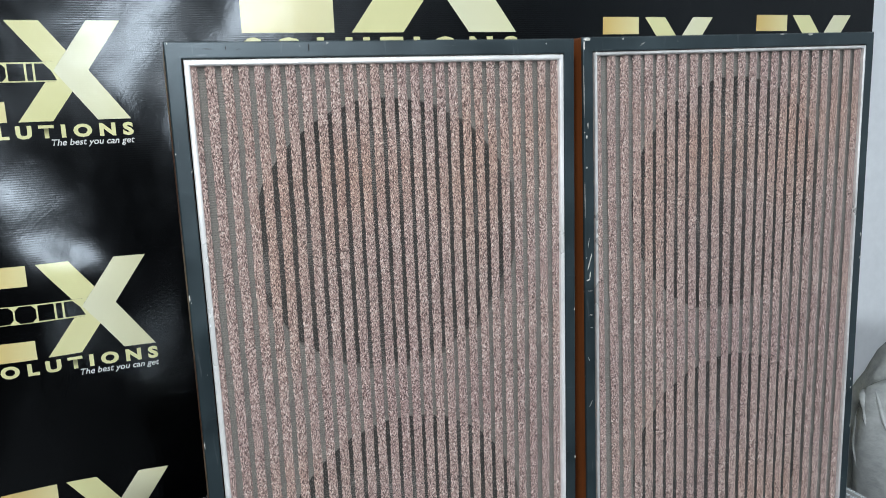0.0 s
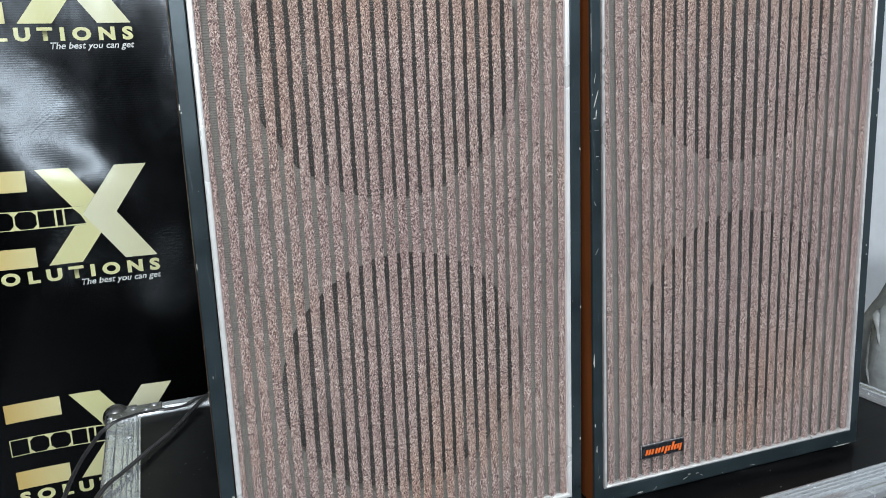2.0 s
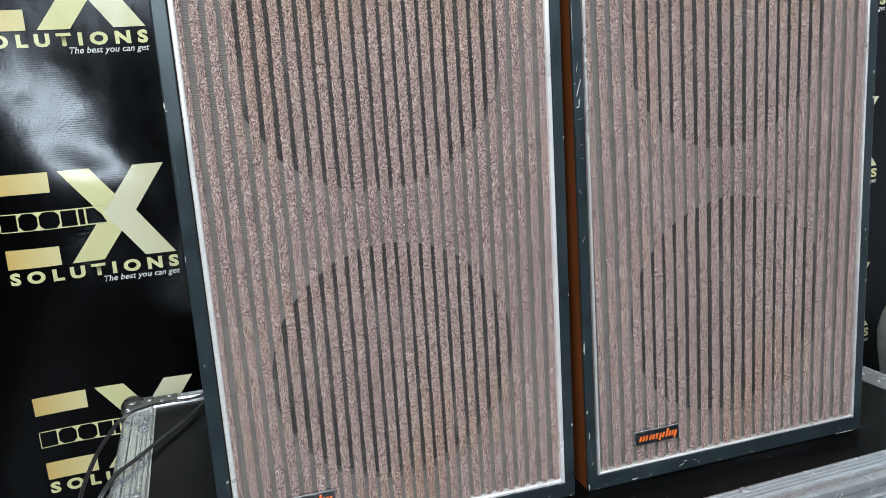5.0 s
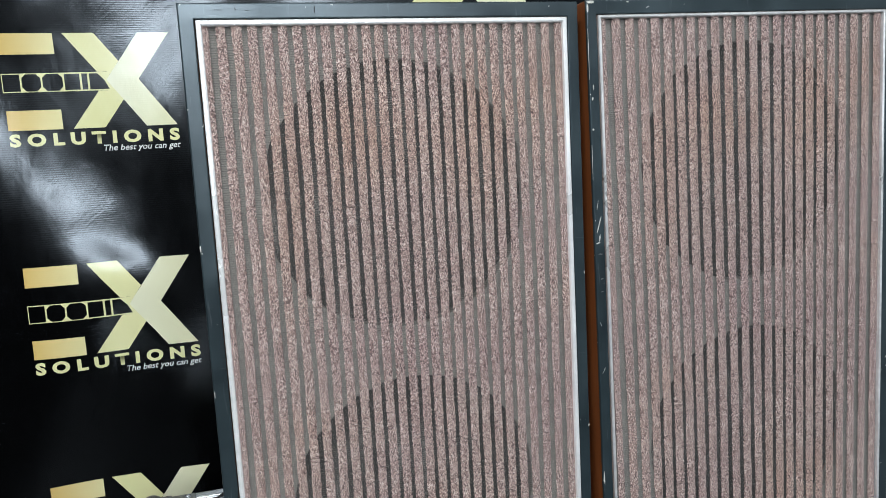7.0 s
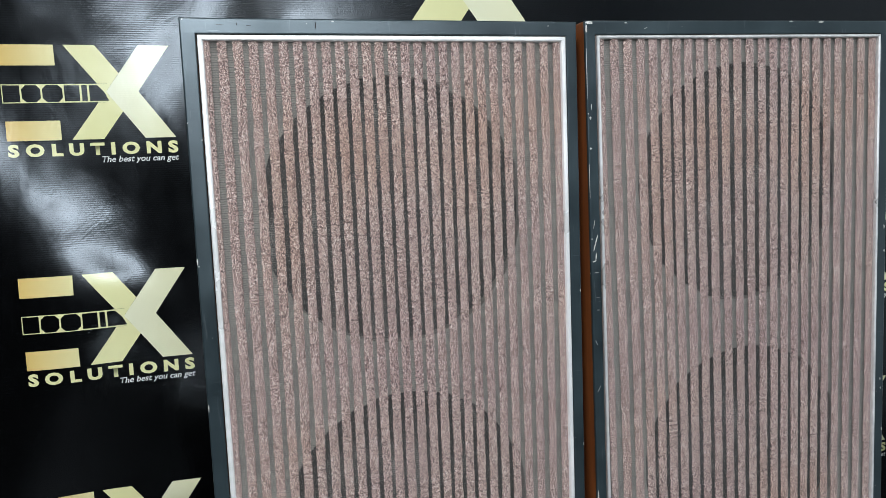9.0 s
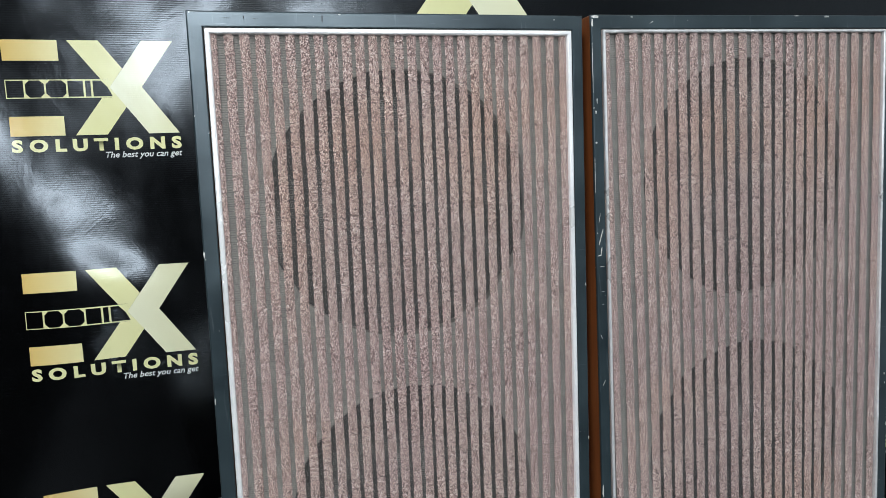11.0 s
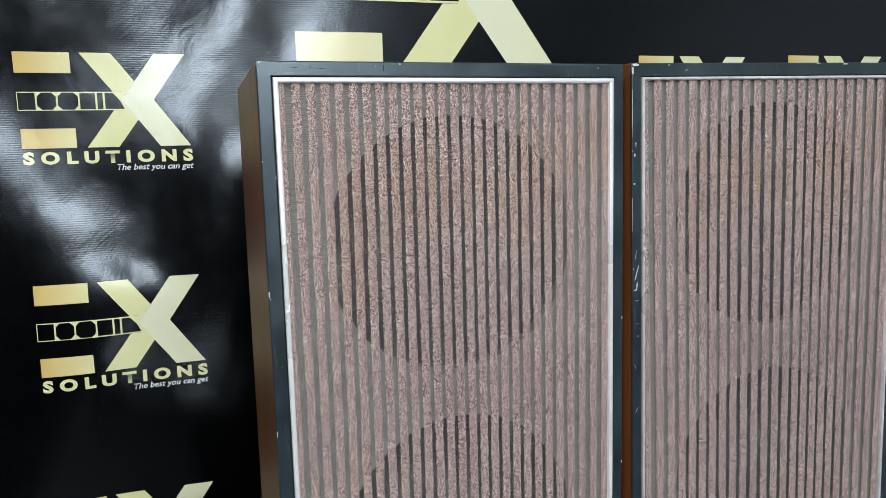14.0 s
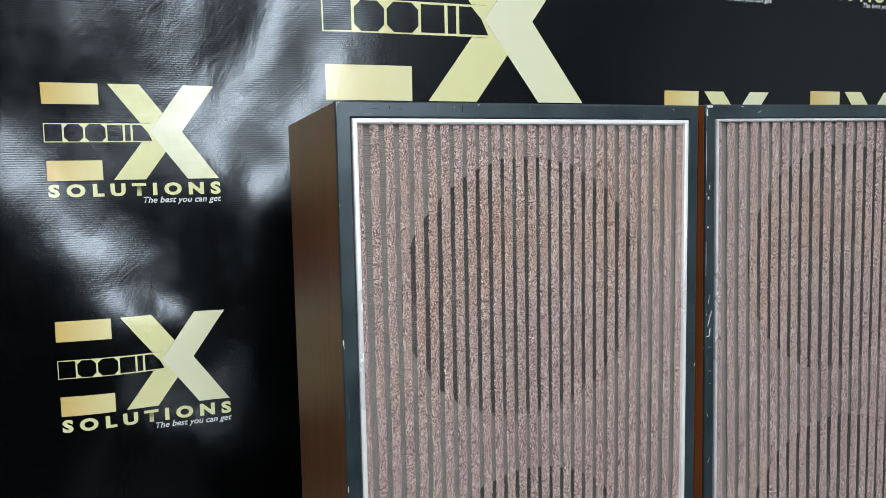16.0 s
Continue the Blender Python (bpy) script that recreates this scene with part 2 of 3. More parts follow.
TRIM_PALE = surface("pale_trim", [(0.3, (0.86, 0.87, 0.87)), (0.7, (0.95, 0.95, 0.94))], 160, (0.24, 0.38), 0.45, 0.0003, stain=0.10, stain_scale=18)
CHIP = surface("bare_filler", [(0.3, (0.36, 0.36, 0.33)), (0.7, (0.70, 0.69, 0.65))], 300, (0.6, 0.8))
BADGE_BLACK = surface("badge_enamel", [(0.3, (0.008, 0.010, 0.014)), (0.7, (0.016, 0.018, 0.022))], 200, (0.15, 0.25))
BADGE_ORANGE = surface("badge_orange", [(0.3, (0.80, 0.13, 0.01)), (0.7, (0.92, 0.18, 0.02))], 300, (0.35, 0.45))
CHROME = surface("worn_chrome", [(0.3, (0.55, 0.56, 0.58)), (0.7, (0.80, 0.81, 0.82))], 400, (0.15, 0.35), 1.0)
ALUMINIUM = surface("case_aluminium", [(0.3, (0.60, 0.64, 0.67)), (0.7, (0.72, 0.75, 0.77))], 190, (0.20, 0.28), 0.72, 0.0001, stain=0.08, stain_scale=50)
STEEL = surface("corner_steel", [(0.3, (0.22, 0.22, 0.22)), (0.7, (0.50, 0.50, 0.50))], 110, (0.22, 0.45), 0.9, 0.0005, stain=0.5, stain_scale=40)
LAMINATE = lid_laminate("black_laminate")
CABLE = surface("cable_rubber", [(0.3, (0.028, 0.028, 0.03)), (0.7, (0.06, 0.06, 0.062))], 300, (0.2, 0.35))
BLACK_VINYL = vinyl("black_vinyl", [(0.3, (0.0004, 0.00045, 0.0005)), (0.7, (0.0010, 0.0011, 0.0013))])
GOLD_PRINT = vinyl("gold_print", [(0.3, (0.76, 0.70, 0.36)), (0.7, (0.82, 0.76, 0.42))], (0.70, 0.50, 0.17))
PALE_GOLD = vinyl("pale_gold_print", [(0.3, (0.75, 0.72, 0.42)), (0.7, (0.80, 0.77, 0.46))], (0.76, 0.66, 0.32))
LIME_PRINT = vinyl("cream_print", [(0.3, (0.72, 0.71, 0.36)), (0.7, (0.80, 0.78, 0.44))])
PALE_PRINT = vinyl("pale_print", [(0.3, (0.73, 0.73, 0.46)), (0.7, (0.81, 0.80, 0.53))], (0.78, 0.78, 0.58))
WHITE_PRINT = vinyl("white_print", [(0.3, (0.70, 0.71, 0.70)), (0.7, (0.78, 0.79, 0.78))])
WALL_PAINT = surface("white_wall_paint", [(0.3, (0.74, 0.78, 0.82)), (0.7, (0.80, 0.84, 0.88))], 40, (0.6, 0.8), 0, 0.0006, stain=0.06, stain_scale=2)
# near-black for unseen surfaces, so the glossy banner mirrors little light
UNSEEN_DARK = surface("unseen_dark_surface", [(0.3, (0.03, 0.03, 0.032)), (0.7, (0.05, 0.05, 0.053))], 40, (0.6, 0.8), 0, 0.0006, stain=0.06, stain_scale=2)
CEILING_PAINT = surface("ceiling_paint", [(0.3, (0.72, 0.73, 0.73)), (0.7, (0.80, 0.80, 0.80))], 40, (0.7, 0.9), 0, 0.0006, stain=0.06, stain_scale=2)
FLOOR_MAT = surface("grey_floor", [(0.3, (0.015, 0.015, 0.016)), (0.7, (0.03, 0.03, 0.03))], 30, (0.4, 0.6), 0, 0.0006)


def plastic_film(name):
    m, n, l, p = material(name)
    wrinkle = node(n, "ShaderNodeTexNoise", Scale=30.0, Detail=6.0, Roughness=0.6)
    l.new(coords(n, l, (1, 1, 1.6)), wrinkle.inputs["Vector"])
    l.new(ramp(n, l, wrinkle.outputs["Fac"], [(0.3, (0.42, 0.45, 0.455)), (0.7, (0.62, 0.655, 0.66))]), p.inputs["Base Color"])
    p.inputs["Roughness"].default_value = 0.16
    p.inputs["Transmission Weight"].default_value = 0.25
    l.new(bump(n, l, wrinkle.outputs["Fac"], 0.28, 0.012), p.inputs["Normal"])
    return m


FILM = plastic_film("clear_plastic_film")


# ---- mesh helpers ----
def link(name, bm, mats, parent=None, label="", smooth=False):
    me = bpy.data.meshes.new(name)
    bm.normal_update()
    bm.to_mesh(me)
    bm.free()
    for m in mats if isinstance(mats, (list, tuple)) else [mats]:
        me.materials.append(m)
    if smooth:
        for f in me.polygons:
            f.use_smooth = True
    ob = new(name, me)
    if parent:
        ob.parent = parent
    return tagged(ob, label)


def part(name, bm, mats, parent, label="", smooth=False):
    return link(name, bm, mats, parent, label, smooth)


def empty(name, m, label, category, group="", kind=""):
    ob = new(name)
    ob.empty_display_size = 0.05
    ob.matrix_world = m
    return tagged(ob, label, category, group, kind)


def box(x0, y0, z0, x1, y1, z1, bevel=0.0, segments=2, bm=None):
    bm = bm or bmesh.new()
    made = bmesh.ops.create_cube(bm, size=1.0, matrix=Matrix.Translation(((x0 + x1) / 2, (y0 + y1) / 2, (z0 + z1) / 2)) @ Matrix.Diagonal((x1 - x0, y1 - y0, z1 - z0, 1)))
    if bevel:
        edges = {e for v in made["verts"] for e in v.link_edges}
        bmesh.ops.bevel(bm, geom=list(edges), offset=bevel, segments=segments, affect="EDGES", profile=0.5)
    return bm


def extrude_profile(points, start, end, u, v):
    """A closed profile of (a, b), laid out along u and v, drawn from start to end."""
    bm = bmesh.new()
    u, v = Vector(u), Vector(v)
    rings = [[bm.verts.new(Vector(c) + u * a + v * b) for a, b in points] for c in (start, end)]
    k = len(points)
    for i in range(k):
        bm.faces.new((rings[0][i], rings[0][(i + 1) % k], rings[1][(i + 1) % k], rings[1][i]))
    bm.faces.new(rings[0][::-1]), bm.faces.new(rings[1])
    bmesh.ops.recalc_face_normals(bm, faces=bm.faces)
    return bm


def mitred_frame(x0, z0, x1, z1, profile):
    """Four bars with mitred ends. profile: (inset from the outer edge, y). Yields a bmesh for each bar."""
    def corner(k, inset):
        return [(x0 + inset, z0 + inset), (x1 - inset, z0 + inset), (x1 - inset, z1 - inset), (x0 + inset, z1 - inset)][k % 4]
    for k in range(4):
        bm = bmesh.new()
        rings = []
        for c in (k, k + 1):
            rings.append([bm.verts.new((corner(c, i)[0], y, corner(c, i)[1])) for i, y in profile])
        n = len(profile)
        for i in range(n):
            bm.faces.new((rings[0][i], rings[0][(i + 1) % n], rings[1][(i + 1) % n], rings[1][i]))
        bm.faces.new(rings[0][::-1]), bm.faces.new(rings[1])
        bmesh.ops.recalc_face_normals(bm, faces=bm.faces)
        yield bm


def lathe(profile, steps=40):
    """A shape turned about the y axis. profile: (radius, y)."""
    bm = bmesh.new()
    rings = [[bm.verts.new((r * math.cos(a), y, r * math.sin(a))) for a in (2 * math.pi * k / steps for k in range(steps))] for r, y in profile]
    for a, b in zip(rings, rings[1:]):
        for k in range(steps):
            bm.faces.new((a[k], a[(k + 1) % steps], b[(k + 1) % steps], b[k]))
    bm.faces.new(rings[0]), bm.faces.new(rings[-1])
    bmesh.ops.recalc_face_normals(bm, faces=bm.faces)
    return bm


def moved(bm, m):
    bmesh.ops.transform(bm, matrix=m, verts=bm.verts)
    return bm


# ---- room ----
BACK_Y = 0.80
X0, X1, Y0, TOP = -2.6, 3.0, -3.4, 2.75


def setting(name, bm, mat, label):
    return tagged(link(name, bm, mat), label, name.split("_")[0], kind="structure")


setting("floor", box(X0 - 0.1, Y0 - 0.1, -0.1, X1 + 0.1, BACK_Y + 0.1, 0.0), FLOOR_MAT, "plain dark grey floor of the workshop room")
setting("ceiling", box(X0 - 0.1, Y0 - 0.1, TOP, X1 + 0.1, BACK_Y + 0.1, TOP + 0.1), CEILING_PAINT, "plain white painted ceiling")
setting("wall_north", box(X0, BACK_Y, 0, X1, BACK_Y + 0.1, TOP), WALL_PAINT, "cool white painted wall behind the banner")
# unseen wall in two added tones: white lifts the banner's sheen, dark keeps it black
TONE_SPLIT = 1.82
bm = bmesh.new()
for z0, z1, tone in ((0, TONE_SPLIT, 0), (TONE_SPLIT, TOP, 1)):
    done = set(bm.faces)
    box(X0, Y0 - 0.1, z0, WX0, Y0, z1, bm=bm)
    box(WX1, Y0 - 0.1, z0, X1, Y0, z1, bm=bm)
    if tone:
        box(WX0, Y0 - 0.1, TONE_SPLIT, WX1, Y0, WZ0, bm=bm)
        box(WX0, Y0 - 0.1, WZ1, WX1, Y0, TOP, bm=bm)
    else:
        box(WX0, Y0 - 0.1, 0, WX1, Y0, TONE_SPLIT, bm=bm)
    for f in bm.faces:
        if f not in done:
            f.material_index = tone
setting("wall_south", bm, [UNSEEN_DARK, WALL_PAINT], "unseen wall, dark below and white above to shape banner reflections, with a window opening")
bm = box(WX0, Y0 - 0.03, WZ0, WX0 + 0.04, Y0 + 0.01, WZ1)
box(WX1 - 0.04, Y0 - 0.03, WZ0, WX1, Y0 + 0.01, WZ1, bm=bm)
box(WX0 + 0.04, Y0 - 0.03, WZ0, WX1 - 0.04, Y0 + 0.01, WZ0 + 0.04, bm=bm)
box(WX0 + 0.04, Y0 - 0.03, WZ1 - 0.04, WX1 - 0.04, Y0 + 0.01, WZ1, bm=bm)
setting("window_1", bm, UNSEEN_DARK, "plain window frame in the wall behind")
# unseen wall, darkened to hold down reflections low on the banner
setting("wall_west", box(X0 - 0.1, Y0, 0, X0, BACK_Y, TOP), UNSEEN_DARK, "unseen side wall, made near-black to keep banner reflections dark")
setting("wall_east", box(X1, Y0, 0, X1 + 0.1, BACK_Y, TOP), WALL_PAINT, "cool white painted side wall beside the banner")


# ---- banner ----
BANNER_Y, BX0, BX1, BZ0, BZ1 = 0.76, -1.10, 1.527, 0.30, 2.20


def step(a, b, t):
    t = min(1.0, max(0.0, (t - a) / (b - a)))
    return t * t * (3 - 2 * t)


# slack folds: centre, direction across, height, width, reach
FOLDS = [(-0.235, 1.230, 0.28, 0.96, 0.0070, 0.050, 0.10), (-0.182, 1.130, 0.42, 0.91, 0.0086, 0.035, 0.080), (-0.37, 1.37, 0.85, 0.53, 0.0062, 0.05, 0.13),
         (0.02, 1.385, 0.10, 0.99, 0.0062, 0.060, 0.095)]


def hang(x, z):
    """How far the sheet stands out of its plane: slanting folds on one side, nearly flat on the other."""
    loose = 1 - step(0.05, 0.42, x)
    s = x * 0.80 + z * 0.60
    bend = 1.6 * noise.noise((x * 2.6, 5.2, z * 2.6))
    fold = 0.0011 * math.sin(2 * math.pi * (s - 0.47) / 0.40 + bend)
    for cx, cz, px, pz, size, width, reach in FOLDS:
        q, along = px * (x - cx) + pz * (z - cz), pz * (x - cx) - px * (z - cz)
        fold += size * math.tanh(q / width) * math.exp(-(along / reach) ** 2)
    side, h = step(-0.20, 0.02, x), max(0.0, z - 1.42)
    fold -= (0.022 + 0.034 * (1 - side)) * (h * h / 0.20 if h < 0.10 else h - 0.05)
    crumple = 0.0024 * noise.noise((x * 5.5, 0.3, z * 4.5)) + 0.0010 * noise.noise((x * 15, 2.3, z * 12)) + 0.0004 * noise.noise((x * 34, 3.1, z * 26))
    return loose * (fold + crumple) + (1 - loose) * 0.0015 * noise.noise((x * 3, 7.0, z * 2))


def banner():
    top = empty("banner", pose(0, BANNER_Y, 0), "glossy black vinyl banner printed with gold and cream logos", "banner")
    bm = bmesh.new()
    nx, nz = 250, 190
    rows = []
    for j in range(nz + 1):
        z = BZ0 + (BZ1 - BZ0) * j / nz
        rows.append([bm.verts.new((x, hang(x, z), z)) for x in (BX0 + (BX1 - BX0) * i / nx for i in range(nx + 1))])
    for a, b in zip(rows, rows[1:]):
        for i in range(nx):
            bm.faces.new((a[i], a[i + 1], b[i + 1], b[i]))
    back = bmesh.ops.duplicate(bm, geom=bm.verts[:] + bm.edges[:] + bm.faces[:])
    for g in back["geom"]:
        if isinstance(g, bmesh.types.BMVert):
            g.co.y += 0.0007
    bmesh.ops.reverse_faces(bm, faces=[g for g in back["geom"] if isinstance(g, bmesh.types.BMFace)])
    sheet = part("sheet", bm, BLACK_VINYL, top, "black ribbed vinyl sheet with slanting folds", True)
    return top


BANNER = banner()
LIFT = 0.0005


def print_shape(name, outlines, at, size, mat, parent, label="", lift=LIFT):
    """Flat printed shapes. outlines: closed lists of (u, v) in logo units; they follow the folds of the sheet."""
    bm = bmesh.new()
    for pts in outlines:
        f = bm.faces.new([bm.verts.new((at[0] + u * size, 0, at[1] + v * size)) for u, v in pts])
        if f.calc_area() and f.normal.y > 0:
            f.normal_flip()
    cell = 0.012
    for axis in (0, 2):
        lo, hi = min(v.co[axis] for v in bm.verts), max(v.co[axis] for v in bm.verts)
        no = Vector((1, 0, 0)) if axis == 0 else Vector((0, 0, 1))
        for k in range(1, int((hi - lo) / cell) + 1):
            co = Vector((0, 0, 0))
            co[axis] = lo + k * cell
            bmesh.ops.bisect_plane(bm, geom=bm.verts[:] + bm.edges[:] + bm.faces[:], plane_co=co, plane_no=no, dist=1e-6)
    bm.normal_update()
    for f in bm.faces:
        if f.normal.y > 0:
            f.normal_flip()
    for v in bm.verts:
        v.co.y = hang(v.co.x, v.co.z) - lift
    return part(name, bm, mat, parent, label, True)


def lettering(name, words, at, size, u0, v0, u1, v1, mat, parent, weight=0.0, spacing=1.0, shear=0.0, label=""):
    """Words in the built-in font, fitted to a rectangle in logo units."""
    cu = bpy.data.curves.new(name, "FONT")
    cu.body, cu.offset, cu.space_character, cu.shear, cu.resolution_u = words, weight, spacing, shear, 3
    tmp = new(name + "_outline", cu)
    bpy.context.view_layer.update()
    me = bpy.data.meshes.new_from_object(tmp.evaluated_get(bpy.context.evaluated_depsgraph_get()))
    bpy.data.objects.remove(tmp)
    xs, ys = [v.co.x for v in me.vertices], [v.co.y for v in me.vertices]
    for v in me.vertices:
        a = u0 + (u1 - u0) * (v.co.x - min(xs)) / (max(xs) - min(xs))
        b = v0 + (v1 - v0) * (v.co.y - min(ys)) / (max(ys) - min(ys))
        x, z = at[0] + a * size, at[1] + b * size
        v.co = (x, hang(x, z) - LIFT, z)
    me.materials.clear()
    me.materials.append(mat)
    ob = new(name, me)
    ob.parent = parent
    return tagged(ob, label)


def rect(u0, v0, u1, v1):
    return [(u0, v0), (u1, v0), (u1, v1), (u0, v1)]


def blunt(u0, u1, v0=-0.347, v1=-0.243, c=0.024):
    return [(u0 + c, v0), (u1 - c, v0), (u1, v0 + c), (u1, v1 - c), (u1 - c, v1), (u0 + c, v1), (u0, v1 - c), (u0, v0 + c)]


def logo(x, z, size, cap=-0.604, bars=None):
    """x, z: its upper corner; size: its width. One unit is the width of the logo, v runs down from 0 to about -0.75."""
    at = (x, z)
    root = print_shape("logo_panel", [rect(0.030, -0.352, 0.60, -0.238)], at, size, LIME_PRINT, BANNER, "printed logo of gold bars and a cream cross")
    rim = 0.005
    print_shape("panel_outline", [rect(0, -0.352, 0.030, -0.352 + rim), rect(0, -0.238 - rim, 0.030, -0.238), rect(0, -0.352 + rim, rim, -0.238 - rim)], at, size, LIME_PRINT, root)
    print_shape("bar", [rect(0.0, -0.125, 0.312, 0.0)], at, size, bars or GOLD_PRINT, root, "gold bar")
    print_shape("bar", [rect(0.005, -0.583, 0.312, -0.462)], at, size, bars or GOLD_PRINT, root, "gold bar")
    print_shape("cross_arm", [[(0.365, 0.0), (0.545, 0.0), (0.674, -0.173), (0.60, -0.276), (0.60, -0.237), (0.542, -0.237)]], at, size, LIME_PRINT, root)
    print_shape("cross_arm", [[(0.542, -0.353), (0.60, -0.353), (0.60, -0.300), (0.682, -0.412), (0.557, -0.583), (0.372, -0.583)]], at, size, LIME_PRINT, root)
    print_shape("chevron", [[(0.80, 0.0), (0.985, 0.0), (0.783, -0.288), (0.592, -0.288)], [(0.592, -0.288), (0.783, -0.288), (0.992, -0.583), (0.805, -0.583)]], at, size, PALE_PRINT, root, "pale cream chevron", LIFT + 0.0002)
    for shape in (rect(0.008, -0.346, 0.100, -0.244), blunt(0.110, 0.216), blunt(0.226, 0.340), rect(0.350, -0.344, 0.438, -0.246), rect(0.450, -0.344, 0.482, -0.246),
                  [(0.494, -0.246), (0.542, -0.246), (0.580, -0.288), (0.606, -0.344), (0.494, -0.344)]):
        print_shape("name_block", [shape], at, size, BLACK_VINYL, root, lift=LIFT + 0.0004)
    lettering("lettering", "SOLUTIONS", at, size, 0.006, -0.684, 1.0, cap, LIME_PRINT, root, 0.05, 1.62, label="cream capital lettering")
    lettering("tagline", "The best you can get", at, size, 0.535, -0.742, 1.0, -0.692, WHITE_PRINT, root, 0.012, 1.0, 0.25, "small white slanted lettering")
    return root


SMALL = 0.2655
for lx, rows in ((-0.700, (1.122, 0.742)), (-0.3215, (1.5015, 1.122, 0.7415)), (0.823, (1.889, 1.5078, 1.130, 0.750)), (1.198, (1.893, 1.5128, 1.135, 0.755))):
    for lz in rows:
        logo(lx, lz, SMALL)
logo(0.1265, 1.7785, 0.512, -0.597, PALE_GOLD)


# ---- loudspeakers ----
def stripe(x, width, z0, z1, y, seed, sway):
    """One raised cord of the cloth, a little uneven along its edges."""
    bm = bmesh.new()
    rings = []
    steps = 260
    for k in range(steps + 1):
        z = z0 + (z1 - z0) * k / steps
        a = width / 2 * (1 + 0.07 * (-1) ** k + 0.10 * noise.noise((seed * 3.7, z * 95, 0)) + 0.08 * noise.noise((seed * 5.1, z * 420, 0)))
        c = x + sway(z) + 0.0005 * noise.noise((seed * 1.9, z * 30, 5)) + 0.0009 * noise.noise((0.3, z * 5, x * 6))
        rings.append([bm.verts.new((c + a * u, y - h, z)) for u, h in ((-1, 0.0), (-0.62, 0.0010), (0, 0.0014), (0.62, 0.0010), (1, 0.0))])
    for a, b in zip(rings, rings[1:]):
        for i in range(4):
            bm.faces.new((a[i], a[i + 1], b[i + 1], b[i]))
    return bm


def chip(x, z, w, h, seed, y=-0.0003, lean=0.0):
    rng = random.Random(seed)
    bm = bmesh.new()
    pts = [(x + w / 2 * math.cos(a) * rng.uniform(0.55, 1.1), z + h / 2 * math.sin(a) * rng.uniform(0.55, 1.1)) for a in (2 * math.pi * k / 9 for k in range(9))]
    c, d = math.cos(lean), math.sin(lean)
    pts = [(x + (a - x) * c + (b - z) * d, z - (a - x) * d + (b - z) * c) for a, b in pts]
    front = [bm.verts.new((a, y, b)) for a, b in pts]
    rear = [bm.verts.new((a, 0.0008, b)) for a, b in pts]
    bm.faces.new(front)
    for k in range(9):
        bm.faces.new((front[k], rear[k], rear[(k + 1) % 9], front[(k + 1) % 9]))
    bmesh.ops.recalc_face_normals(bm, faces=bm.faces)
    return bm


def worn_frame(W, H, left, side, foot, head, depth, seed):
    """The painted front edge as one ring, with softened, slightly dented arrises."""
    bm = bmesh.new()
    outer = ((0, 0), (W, 0), (W, H), (0, H))
    inner = ((left, foot), (W - side, foot), (W - side, H - head), (left, H - head))
    profile = ((0.0, depth), (0.0, 0.0009), (0.03, 0.0003), (0.09, 0.0), (0.11, 0.0), (0.5, 0.0), (0.92, 0.0), (0.94, 0.0), (0.98, 0.0003), (1.0, 0.0009), (1.0, depth))
    rings = []
    for k in range(4):
        steps = 28 if k % 2 == 0 else 48
        for i in range(steps):
            f = i / steps
            ring = []
            for a, y in profile:
                p, q = ([Vector(o).lerp(Vector(n), a) for o, n in zip(outer, inner)][j % 4] for j in (k, k + 1))
                c = p.lerp(q, f)
                v = Vector((c.x, y, c.y))
                if y < 0.004:
                    v += 0.00016 * Vector([noise.noise(v * 50 + Vector((seed, 9 * j, 0))) for j in range(3)])
                ring.append(bm.verts.new(v))
            rings.append(ring)
    for a, b in zip(rings, rings[1:] + rings[:1]):
        for i in range(len(profile) - 1):
            bm.faces.new((a[i], b[i], b[i + 1], a[i + 1]))
    bmesh.ops.recalc_face_normals(bm, faces=bm.faces)
    return bm


